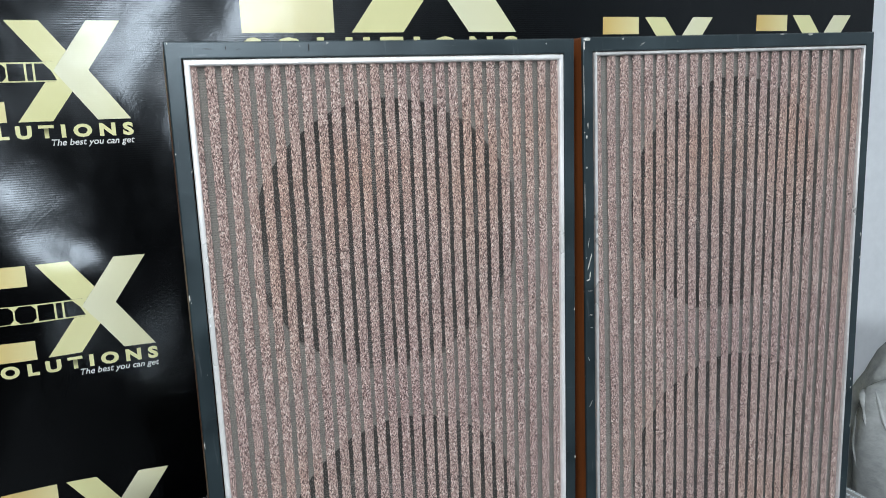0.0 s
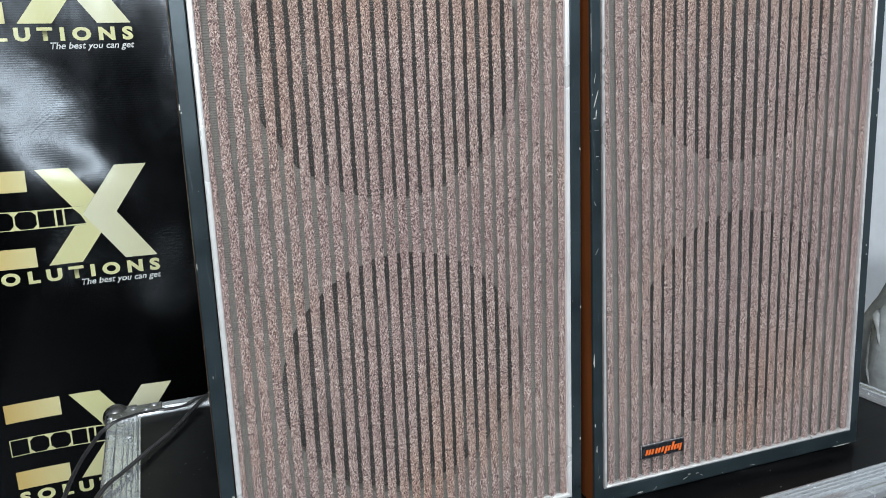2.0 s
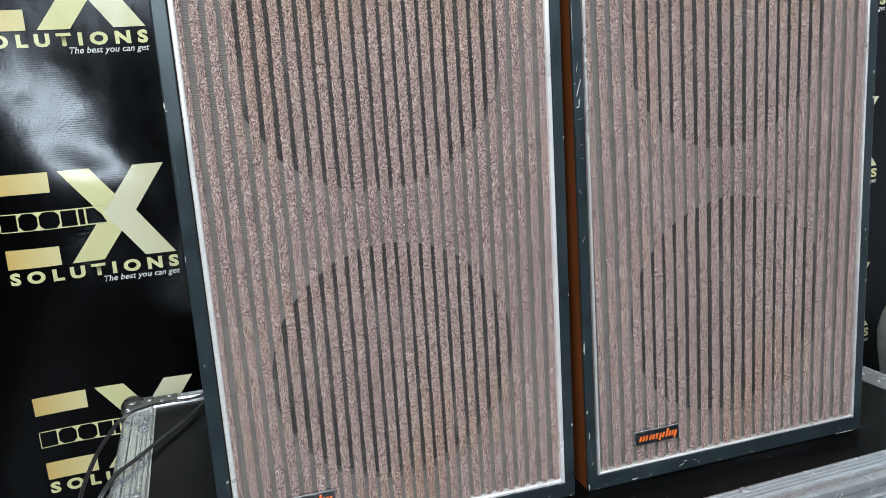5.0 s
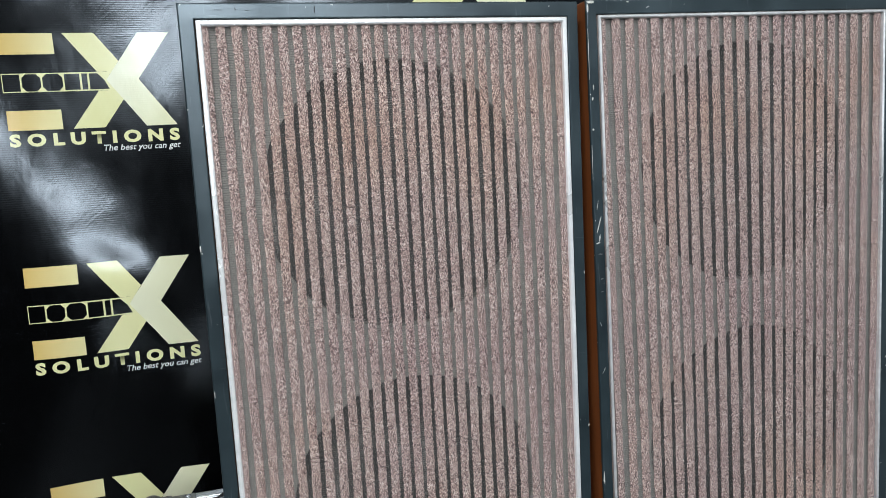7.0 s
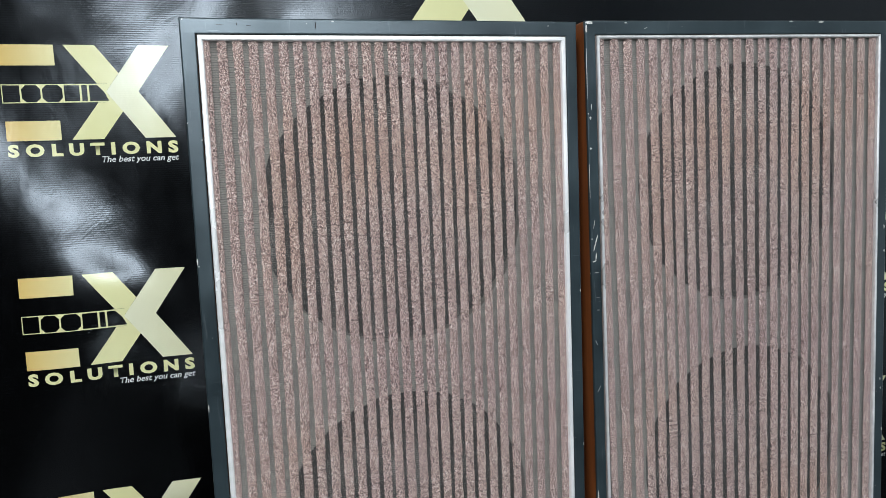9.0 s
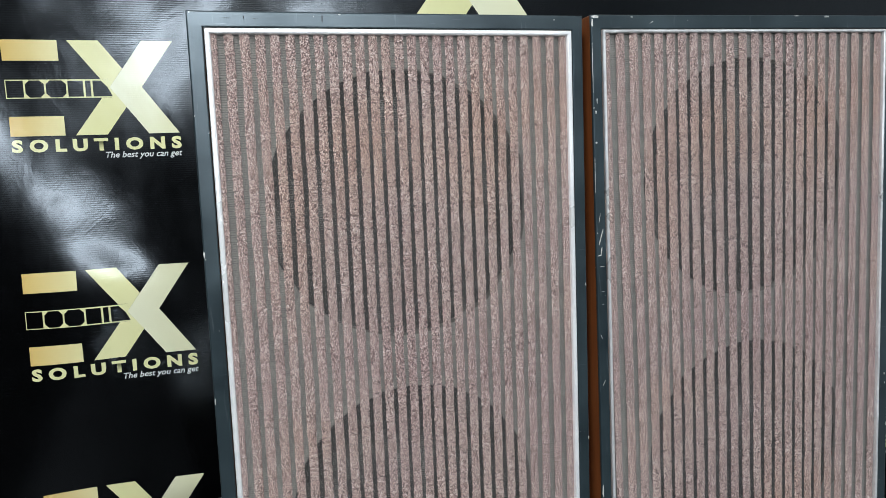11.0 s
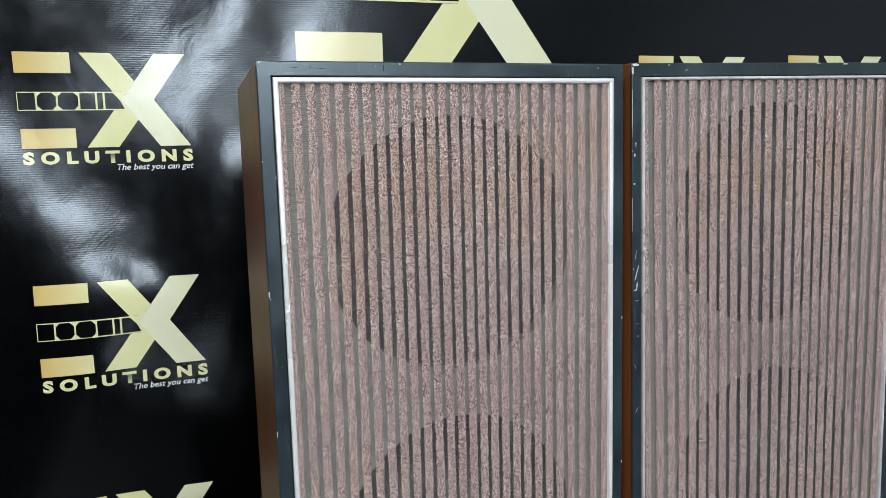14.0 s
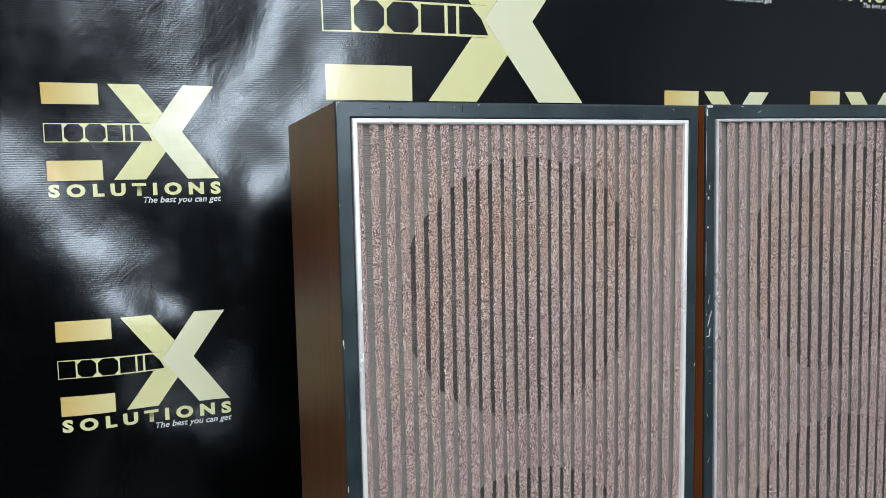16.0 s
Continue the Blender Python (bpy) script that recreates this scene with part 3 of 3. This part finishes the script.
def loudspeaker(m, W, H, D, holes, badge, chips, skin, bead, bead_mat, label, seed, net, board, cords, left=0.0100):
    s = empty("loudspeaker", m, label, "loudspeaker", "pair of loudspeakers")
    t, foot, head = 0.0100, 0.0155, 0.0122
    # carcase, behind the painted front edge
    part("side_panel", box(0, 0.0027, 0, 0.012, D, H, 0.0012), skin, s, "brown wood veneer side")
    part("side_panel", box(W - 0.012, 0.0027, 0, W, D, H, 0.0012), skin, s, "brown wood veneer side")
    part("top_panel", box(0.012, 0.0027, H - 0.012, W - 0.012, D, H, 0.0008), skin, s)
    part("bottom_panel", box(0.012, 0.0027, 0, W - 0.012, D, 0.012, 0.0008), skin, s)
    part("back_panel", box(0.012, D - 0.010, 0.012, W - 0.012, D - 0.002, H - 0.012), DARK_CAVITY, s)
    part("front_edge", worn_frame(W, H, left, t, foot, head, 0.0030, seed), FRAME_PAINT, s, "scuffed slate-black painted front edge", True)
    # metal bead round the cloth
    x0, z0, x1, z1 = left + 0.0009, foot + 0.0009, W - t - 0.0009, H - head - 0.0009
    bead -= 0.0006
    for bm in mitred_frame(x0, z0, x1, z1, ((0, 0.008), (0, -0.0006), (0.0008, -0.0014), (bead * 0.6, -0.0014), (bead * 0.86, -0.0008), (bead, 0.0014), (bead, 0.008))):
        part("trim_strip", bm, bead_mat, s, "dull silver metal bead")
    # board with two round holes
    bm = bmesh.new()
    y, rim = 0.0048, 0.0022
    outer = [bm.verts.new(p) for p in ((left + rim, y, foot + rim), (W - t - rim, y, foot + rim), (W - t - rim, y, H - head - rim), (left + rim, y, H - head - rim))]
    edges = [bm.edges.new((outer[i], outer[(i + 1) % 4])) for i in range(4)]
    for cx, cz, r in holes:
        ring = [bm.verts.new((cx + r * (1 + 0.026 * noise.noise((seed, 9 * math.cos(a), 9 * math.sin(a)))) * math.cos(a), y, cz + r * (1 + 0.026 * noise.noise((seed, 9 * math.cos(a), 9 * math.sin(a)))) * math.sin(a))) for a in (2 * math.pi * k / 56 for k in range(56))]
        edges += [bm.edges.new((ring[i], ring[(i + 1) % 56])) for i in range(56)]
    bmesh.ops.triangle_fill(bm, use_beauty=True, use_dissolve=False, edges=edges)
    gone = [f for f in bm.faces if any((f.calc_center_median() - Vector((cx, y, cz))).length < r * 0.97 and all((v.co - Vector((cx, y, cz))).length < r * 1.03 for v in f.verts) for cx, cz, r in holes)]
    bmesh.ops.delete(bm, geom=gone, context="FACES_ONLY")
    front = bm.faces[:]
    out = bmesh.ops.extrude_face_region(bm, geom=front)
    for g in out["geom"]:
        if isinstance(g, bmesh.types.BMVert):
            g.co.y += 0.012
    bmesh.ops.recalc_face_normals(bm, faces=bm.faces)
    part("baffle", bm, board, s, "grey board with two round holes")
    for cx, cz, r in holes:
        bm = lathe([(r * 1.02, 0.019), (r * 0.97, 0.024), (r * 0.90, 0.021), (r * 0.82, 0.030), (r * 0.36, 0.058), (r * 0.33, 0.052), (r * 0.18, 0.045), (0.004, 0.043)])
        part("driver_cone", moved(bm, Matrix.Translation((cx, 0, cz))), CONE, s, "dark paper cone behind the cloth", True)
    # cloth: thin net with thick cords on it
    gx0, gx1, gz0, gz1 = left + 0.0030, W - t - 0.0030, foot + 0.0030, H - head - 0.0030
    bm = bmesh.new()
    nx, nz = 24, 40
    grid = [[bm.verts.new((gx0 + (gx1 - gx0) * i / nx, 0.0024 + 0.0004 * noise.noise((i * 0.4, j * 0.3, seed)), gz0 + (gz1 - gz0) * j / nz)) for i in range(nx + 1)] for j in range(nz + 1)]
    for a, b in zip(grid, grid[1:]):
        for i in range(nx):
            bm.faces.new((a[i], a[i + 1], b[i + 1], b[i]))
    cloth = part("grille_cloth", bm, net, s, "thin grey net cloth", True)
    count, width, line, sway, yarn = cords
    for k in range(count):
        x = line(k)
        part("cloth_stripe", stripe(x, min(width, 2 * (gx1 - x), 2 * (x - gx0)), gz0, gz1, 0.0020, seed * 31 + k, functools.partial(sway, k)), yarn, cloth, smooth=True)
    # badge
    bx, bz, bw, bh, lean = badge
    plate = part("badge", moved(box(0, -0.0022, 0, bw, 0.003, bh, 0.0012, 3), Matrix.Translation((bx, 0, bz)) @ Matrix.Rotation(lean, 4, "Y")), CHROME, s, "small black badge with bright metal rim and orange marks")
    inset = Matrix.Translation((bx, 0, bz)) @ Matrix.Rotation(lean, 4, "Y")
    part("badge_face", moved(box(0.0016, -0.0026, 0.0014, bw - 0.0012, -0.0016, bh - 0.0014, 0.0003, 1), inset), BADGE_BLACK, plate)
    for a, lo, hi in ((0.10, 0.28, 0.64), (0.165, 0.28, 0.64), (0.23, 0.28, 0.64), (0.315, 0.28, 0.64), (0.38, 0.28, 0.64), (0.455, 0.28, 0.66), (0.535, 0.14, 0.64), (0.60, 0.28, 0.64),
                      (0.675, 0.28, 0.84), (0.74, 0.28, 0.64), (0.805, 0.30, 0.64), (0.865, 0.14, 0.64)):
        bm = box(bw * a, -0.0029, bh * lo, bw * (a + 0.049), -0.0022, bh * hi, 0.0004, 2)
        for v in bm.verts:
            v.co.x += (v.co.z - bh * 0.3) * 0.28
        part("badge_mark", moved(bm, inset), BADGE_ORANGE, plate)
    for i, (x, z, w, h, *lean) in enumerate(chips):
        part("paint_chip", chip(x, z, w, h, seed * 50 + i, lean=lean[0] if lean else 0.0), CHIP, s, "pale chipped spot in the paint")
    return s


CHIPS_A = [(0.3308, 0.35, 0.0012, 0.004), (0.3310, 0.205, 0.0014, 0.003), (0.3303, 0.075, 0.0014, 0.004), (0.0006, 0.40, 0.0010, 0.006), (0.0008, 0.28, 0.001, 0.008),
           (0.118, 0.587, 0.0025, 0.0012), (0.305, 0.585, 0.0015, 0.0012), (0.327, 0.0015, 0.003, 0.0012), (0.004, 0.19, 0.0008, 0.003)]
CHIPS_B = [(0.0030, 0.505, 0.0022, 0.0030), (0.0042, 0.515, 0.0010, 0.0060), (0.0026, 0.478, 0.0020, 0.0022), (0.0048, 0.392, 0.0011, 0.0170, 0.30), (0.0052, 0.380, 0.0016, 0.0090, 0.15), (0.0034, 0.3755, 0.0058, 0.0013, -0.25), (0.0040, 0.410, 0.0006, 0.0100, 0.2), (0.0046, 0.255, 0.0006, 0.0080, 0.5), (0.0030, 0.300, 0.0005, 0.0060, -0.4), (0.0056, 0.030, 0.0008, 0.0050, 0.4),
           (0.0010, 0.150, 0.0018, 0.0150), (0.0016, 0.085, 0.0014, 0.0050), (0.0032, 0.060, 0.0012, 0.0090), (0.0010, 0.006, 0.0018, 0.0070), (0.052, 0.0030, 0.0070, 0.0018),
           (0.110, 0.010, 0.0040, 0.0009), (0.250, 0.5888, 0.0070, 0.0022), (0.215, 0.5894, 0.0060, 0.0012), (0.040, 0.588, 0.0030, 0.0012), (0.3290, 0.385, 0.0016, 0.0050),
           (0.3296, 0.36, 0.0020, 0.0030), (0.3270, 0.225, 0.0016, 0.0030), (0.3278, 0.215, 0.0012, 0.0024), (0.3302, 0.17, 0.001, 0.004), (0.30, 0.0012, 0.0020, 0.0008),
           (0.0006, 0.545, 0.0005, 0.050), (0.0006, 0.450, 0.0004, 0.040),
           (0.0042, 0.5882, 0.0085, 0.0030), (0.0012, 0.583, 0.0020, 0.0090), (0.060, 0.5835, 0.0050, 0.0006, -0.5), (0.070, 0.0040, 0.0060, 0.0005, -0.6), (0.105, 0.0065, 0.0070, 0.0005, -0.3), (0.125, 0.0060, 0.0050, 0.0005, 0.5), (0.190, 0.0030, 0.0090, 0.0004, 0.1), (0.31, 0.0005, 0.030, 0.0005), (0.0050, 0.365, 0.0050, 0.0006), (0.0060, 0.342, 0.0040, 0.0005), (0.0058, 0.330, 0.0036, 0.0005), (0.120, 0.0090, 0.0050, 0.0006)]
BASE = 0.8135


def cord_line_a(k):
    """Across the cloth of the one: wider apart at both sides than in the middle."""
    q = k - 0.5
    return 0.02429 + 0.012264 * q - 0.0001097 * q * q + 0.00000288 * q ** 3


def cord_line_b(k):
    """Across the cloth of the other: the weave has been pulled into slow waves."""
    return 0.02284 + 0.012852 * (k - 0.5) + 0.0014 * math.cos(2 * math.pi * (k - 13.5) / 10.8)


def slack(k, z):
    """Towards the foot a few cords lean outwards and the middle ones a little inwards."""
    down = min(1.0, max(0.0, (0.44 - z) / 0.19))
    return down * (0.0005 * math.exp(-((k - 13) / 3.5) ** 2) - 0.0013 * math.exp(-((k - 4.0) / 2.8) ** 2))


def pulled(k, z):
    """Towards the foot the weave drifts inwards, most at one side and about the middle."""
    down = min(1.25, max(-0.4, (0.44 - z) / 0.275))
    return down * (0.0029 * max(0.0, 1 - k / 21) + 0.0013 * math.exp(-((k - 9.5) / 3.2) ** 2))


SPEAKER_A = loudspeaker(pose(-0.0018, 0, BASE), 0.3318, 0.5889, 0.278, ((0.1638, 0.4315, 0.1135), (0.1658, 0.1640, 0.109)), (0.0478, 0.0445, 0.0515, 0.0150, 0.0),
                        CHIPS_A, VENEER, 0.0052, TRIM_PALE, "vintage loudspeaker with rose striped grille cloth on a flight case", 3, NET_DUSTY, BOARD, (27, 0.0076, cord_line_a, slack, TWEED_DUSTY), 0.0118)
SPEAKER_B = loudspeaker(pose(0.3442, 0, BASE, 0, -0.58, 0), 0.3315, 0.5901, 0.278, ((0.166, 0.4385, 0.1140), (0.167, 0.1640, 0.113)), (0.0505, 0.0385, 0.0515, 0.0155, 0.0),
                        CHIPS_B, VENEER_RED, 0.0037, TRIM, "vintage loudspeaker with chipped black edge and rose striped grille cloth", 8, NET_CLEAN, BOARD_DARK, (24, 0.0088, cord_line_b, pulled, TWEED))


for i, (x, z, w, h) in enumerate(((0.104, 0.5838, 0.0014, 0.0070), (0.030, 0.5835, 0.0080, 0.0006), (0.043, 0.5842, 0.0010, 0.0022), (0.052, 0.5830, 0.0050, 0.0006))):
    part("paint_scratch", chip(x, z, w, h, 700 + i, -0.0002), DARK_CAVITY, SPEAKER_A, "dark scrape in the paint")


# ---- flight case under the loudspeakers ----
CX0, CX1, CY0, CY1, CZ = 0.0, 0.940, -0.571, 0.0, BASE
case = empty("flight_case", pose(-0.129, 0.458, 0, 0, 0, 2.2), "large black flight case with ribbed aluminium edges and steel ball corners", "flight case")
part("top_panel", box(CX0 + 0.002, CY0 + 0.002, CZ - 0.009, CX1 - 0.002, CY1 - 0.002, CZ), LAMINATE, case, "black laminate lid")
part("front_panel", box(CX0 + 0.002, CY0 + 0.002, 0.03, CX1 - 0.002, CY0 + 0.011, CZ - 0.009), LAMINATE, case)
part("back_panel", box(CX0 + 0.002, CY1 - 0.011, 0.03, CX1 - 0.002, CY1 - 0.002, CZ - 0.009), LAMINATE, case)
part("side_panel", box(CX0 + 0.002, CY0 + 0.011, 0.03, CX0 + 0.011, CY1 - 0.011, CZ - 0.009), LAMINATE, case)
part("side_panel", box(CX1 - 0.011, CY0 + 0.011, 0.03, CX1 - 0.002, CY1 - 0.011, CZ - 0.009), LAMINATE, case)
part("bottom_panel", box(CX0 + 0.002, CY0 + 0.002, 0.0, CX1 - 0.002, CY1 - 0.002, 0.03), LAMINATE, case)

# one flange of the edge extrusion: flat tongue, four ribs, a gutter, then the rounded corner
FLANGE = [(0.0385, 0.0002), (0.0385, 0.0012), (0.0368, 0.0012)]
for c in (0.0345, 0.0292, 0.0239, 0.0186):
    FLANGE += [(c + 0.0013, 0.0007), (c + 0.0010, 0.0020), (c + 0.0004, 0.0028), (c - 0.0004, 0.0028), (c - 0.0010, 0.0020), (c - 0.0013, 0.0007)]
FLANGE += [(0.0105, 0.0009), (0.0090, 0.0018), (0.0060, 0.0024), (0.0020, 0.0023), (-0.0004, 0.0016)]
EDGE = FLANGE + [(-0.0020, 0.0006)] + [(-b, -a) for a, b in FLANGE[::-1] if a > 0]


def case_edge(start, end, inward):
    return part("edge_extrusion", extrude_profile(EDGE, start, end, inward, (0, 0, 1)), ALUMINIUM, case, "ribbed aluminium edge")


case_edge((CX0 + 0.02, CY0, CZ), (CX1 - 0.02, CY0, CZ), (0, 1, 0))
case_edge((CX0 + 0.02, CY1, CZ), (CX1 - 0.02, CY1, CZ), (0, -1, 0))
case_edge((CX0, CY0 + 0.02, CZ), (CX0, CY1 - 0.02, CZ), (1, 0, 0))
case_edge((CX1, CY0 + 0.02, CZ), (CX1, CY1 - 0.02, CZ), (-1, 0, 0))


def rivet(place, normal, parent, r=0.0042):
    bm = lathe([(r, 0.0), (r, -0.0006), (r * 0.75, -0.0016), (r * 0.35, -0.0021), (r * 0.1, -0.0022)], 14)
    turn = Vector((0, -1, 0)).rotation_difference(Vector(normal)).to_matrix().to_4x4()
    return part("rivet", moved(bm, Matrix.Translation(place) @ turn), ALUMINIUM, parent, smooth=True)


for x in (0.16, 0.37, 0.590, 0.78, 0.90):
    rivet((x, CY0 + 0.0330, CZ + 0.0018), (0, 0, 1), case, 0.0052)
    rivet((x + 0.012, CY0 - 0.0018, CZ - 0.028), (0, -1, 0), case, 0.0052)
for y in (-0.49, -0.37, -0.285, -0.19, -0.10):
    rivet((CX0 + 0.026, y, CZ + 0.0022), (0, 0, 1), case, 0.0048)
    rivet((CX0 - 0.0018, y + 0.015, CZ - 0.026), (-1, 0, 0), case, 0.0048)
    rivet((CX1 - 0.026, y, CZ + 0.0022), (0, 0, 1), case, 0.0048)
for x in (0.12, 0.32, 0.54, 0.74):
    rivet((x, CY1 - 0.026, CZ + 0.0022), (0, 0, 1), case, 0.0048)


def ball_corner(sx, sy, x, y):
    """Steel ball with three riveted lobes."""
    bm = bmesh.new()
    bmesh.ops.create_uvsphere(bm, u_segments=28, v_segments=18, radius=0.0175)
    moved(bm, Matrix.Translation((x + sx * 0.008, y + sy * 0.008, CZ - 0.006)))
    ball = part("ball_corner", bm, STEEL, case, "scratched steel ball corner", True)
    for ax, ay, bx, by in ((0.0, 0.004, 0.066, 0.034), (0.004, 0.0, 0.034, 0.042)):
        lx0, lx1 = sorted((x + sx * ax, x + sx * bx))
        ly0, ly1 = sorted((y + sy * ay, y + sy * by))
        part("corner_lobe", box(lx0, ly0, CZ + 0.0005, lx1, ly1, CZ + 0.0046 + 0.0003 * (ax > 0), 0.0008), STEEL, ball)
    part("corner_lobe", box(*[v for pair in zip(*(sorted(p) for p in ((x - sx * 0.004, x + sx * 0.030), (y - sy * 0.004, y + sy * 0.030), (CZ - 0.055, CZ - 0.004)))) for v in pair], 0.0008), STEEL, ball)
    for dx, dy in ((0.056, 0.012), (0.046, 0.026), (0.030, 0.016)):
        rivet((x + sx * dx, y + sy * dy, CZ + 0.0047), (0, 0, 1), ball, 0.0044)


ball_corner(1, -1, CX0, CY1)
ball_corner(1, 1, CX0, CY0)
ball_corner(-1, -1, CX1, CY1)
ball_corner(-1, 1, CX1, CY0)
latch = part("latch_plate", box(CX0 - 0.005, -0.225, CZ - 0.085, CX0 - 0.0005, -0.185, CZ - 0.032, 0.0015), STEEL, case, "dark steel latch plate")
part("latch_tongue", box(CX0 - 0.017, -0.222, CZ - 0.062, CX0 - 0.004, -0.192, CZ - 0.034, 0.004), STEEL, latch)


# ---- cables over the case ----
def cable(points, label):
    cu = bpy.data.curves.new("cable", "CURVE")
    cu.dimensions, cu.bevel_depth, cu.bevel_resolution, cu.resolution_u = "3D", 0.0016, 4, 10
    for off in ((0, 0, 0), (0.0032, 0.0008, 0.0)):
        sp = cu.splines.new("BEZIER")
        sp.bezier_points.add(len(points) - 1)
        for p, q in zip(sp.bezier_points, points):
            p.co = (q[0] + off[0], q[1] + off[1], q[2] + off[2])
            p.handle_left_type = p.handle_right_type = "AUTO"
    cu.materials.append(CABLE)
    return tagged(new("cable", cu), label, "cable", "loudspeaker cables")


CABLE_END = BASE + 0.0075
cable([(0.09, 0.40, CABLE_END), (0.03, 0.445, CABLE_END), (-0.010, 0.443, CABLE_END), (-0.040, 0.417, CABLE_END), (-0.075, 0.413, CABLE_END + 0.002), (-0.100, 0.405, CABLE_END + 0.003), (-0.126, 0.392, CABLE_END),
       (-0.151, 0.390, 0.797), (-0.178, 0.385, 0.757), (-0.199, 0.380, 0.705), (-0.215, 0.37, 0.60), (-0.225, 0.36, 0.30), (-0.23, 0.35, 0.01)],
      "grey twin cable draped along the case edge and hanging down")
cable([(0.09, 0.39, CABLE_END), (0.022, 0.480, CABLE_END + 0.002), (-0.007, 0.440, CABLE_END), (-0.050, 0.347, CABLE_END - 0.002), (-0.078, 0.295, CABLE_END - 0.001), (-0.102, 0.249, CABLE_END), (-0.118, 0.220, CABLE_END),
       (-0.130, 0.195, 0.813), (-0.143, 0.190, 0.794), (-0.152, 0.185, 0.72), (-0.157, 0.18, 0.50), (-0.16, 0.17, 0.01)],
      "grey twin cable running across the black case lid")


# ---- wrapped bundle beyond the case ----
def bag_surface(p):
    """A point of the bag's skin, from a direction."""
    p = p.normalized()
    lump = 1 + 0.13 * noise.noise(p * 2.2) + 0.05 * noise.noise(p * 4.5) + 0.008 * abs(noise.noise(p * 11))
    q = Vector([math.copysign(abs(c) ** 0.74, c) for c in p])
    v = Vector((q.x * 0.27, q.y * 0.20, q.z * 0.45)) * lump
    v.z = max(v.z, -0.46)
    return v


def bag_fold(start, end, thick):
    """A pinched ridge of film that runs over the skin and tapers out at both ends."""
    bm = bmesh.new()
    rings, steps = [], 14
    for k in range(steps + 1):
        f = k / steps
        c = bag_surface(Vector(start).lerp(Vector(end), f))
        out = Vector((c.x, c.y, c.z * 0.3)).normalized()
        along = (Vector(end) - Vector(start)).normalized()
        side = out.cross(along).normalized()
        w = thick * math.sin(math.pi * (0.04 + 0.92 * f)) * (1 + 0.3 * noise.noise((f * 6, start[0] * 9, 0)))
        rings.append([bm.verts.new(c + side * w * a + out * (w * b - 0.0015)) for a, b in ((-1.6, 0), (-0.4, 0.7), (0.1, 1.1), (0.5, 0.6), (1.6, 0))])
    for a, b in zip(rings, rings[1:]):
        for i in range(4):
            bm.faces.new((a[i], a[i + 1], b[i + 1], b[i]))
        bm.faces.new((a[4], a[0], b[0], b[4]))
    bmesh.ops.recalc_face_normals(bm, faces=bm.faces)
    return bm


def bundle():
    bm = bmesh.new()
    bmesh.ops.create_icosphere(bm, subdivisions=5, radius=1.0)
    for v in bm.verts:
        v.co = bag_surface(v.co)
    ob = link("plastic_bag", bm, FILM, smooth=True)
    ob.matrix_world = pose(1.44, 0.36, 0.46)
    for start, end, thick in (((-0.80, 0.50, 0.80), (-0.92, 0.10, 0.45), 0.006), ((-0.95, 0.20, 0.75), (-0.95, -0.15, 0.32), 0.005), ((-0.85, 0.38, 0.55), (-0.92, 0.12, 0.25), 0.005),
                              ((-0.95, -0.10, 0.90), (-0.88, -0.35, 0.50), 0.006), ((-0.70, 0.50, 1.00), (-0.85, 0.00, 1.05), 0.006), ((-0.92, 0.05, 0.62), (-0.97, -0.05, 0.38), 0.004)):
        part("film_fold", bag_fold(start, end, thick), FILM, ob, "pinched fold of clear film", True)
    return tagged(ob, "tall bulging bag of crumpled clear plastic beside the case", "plastic bag")


bundle()
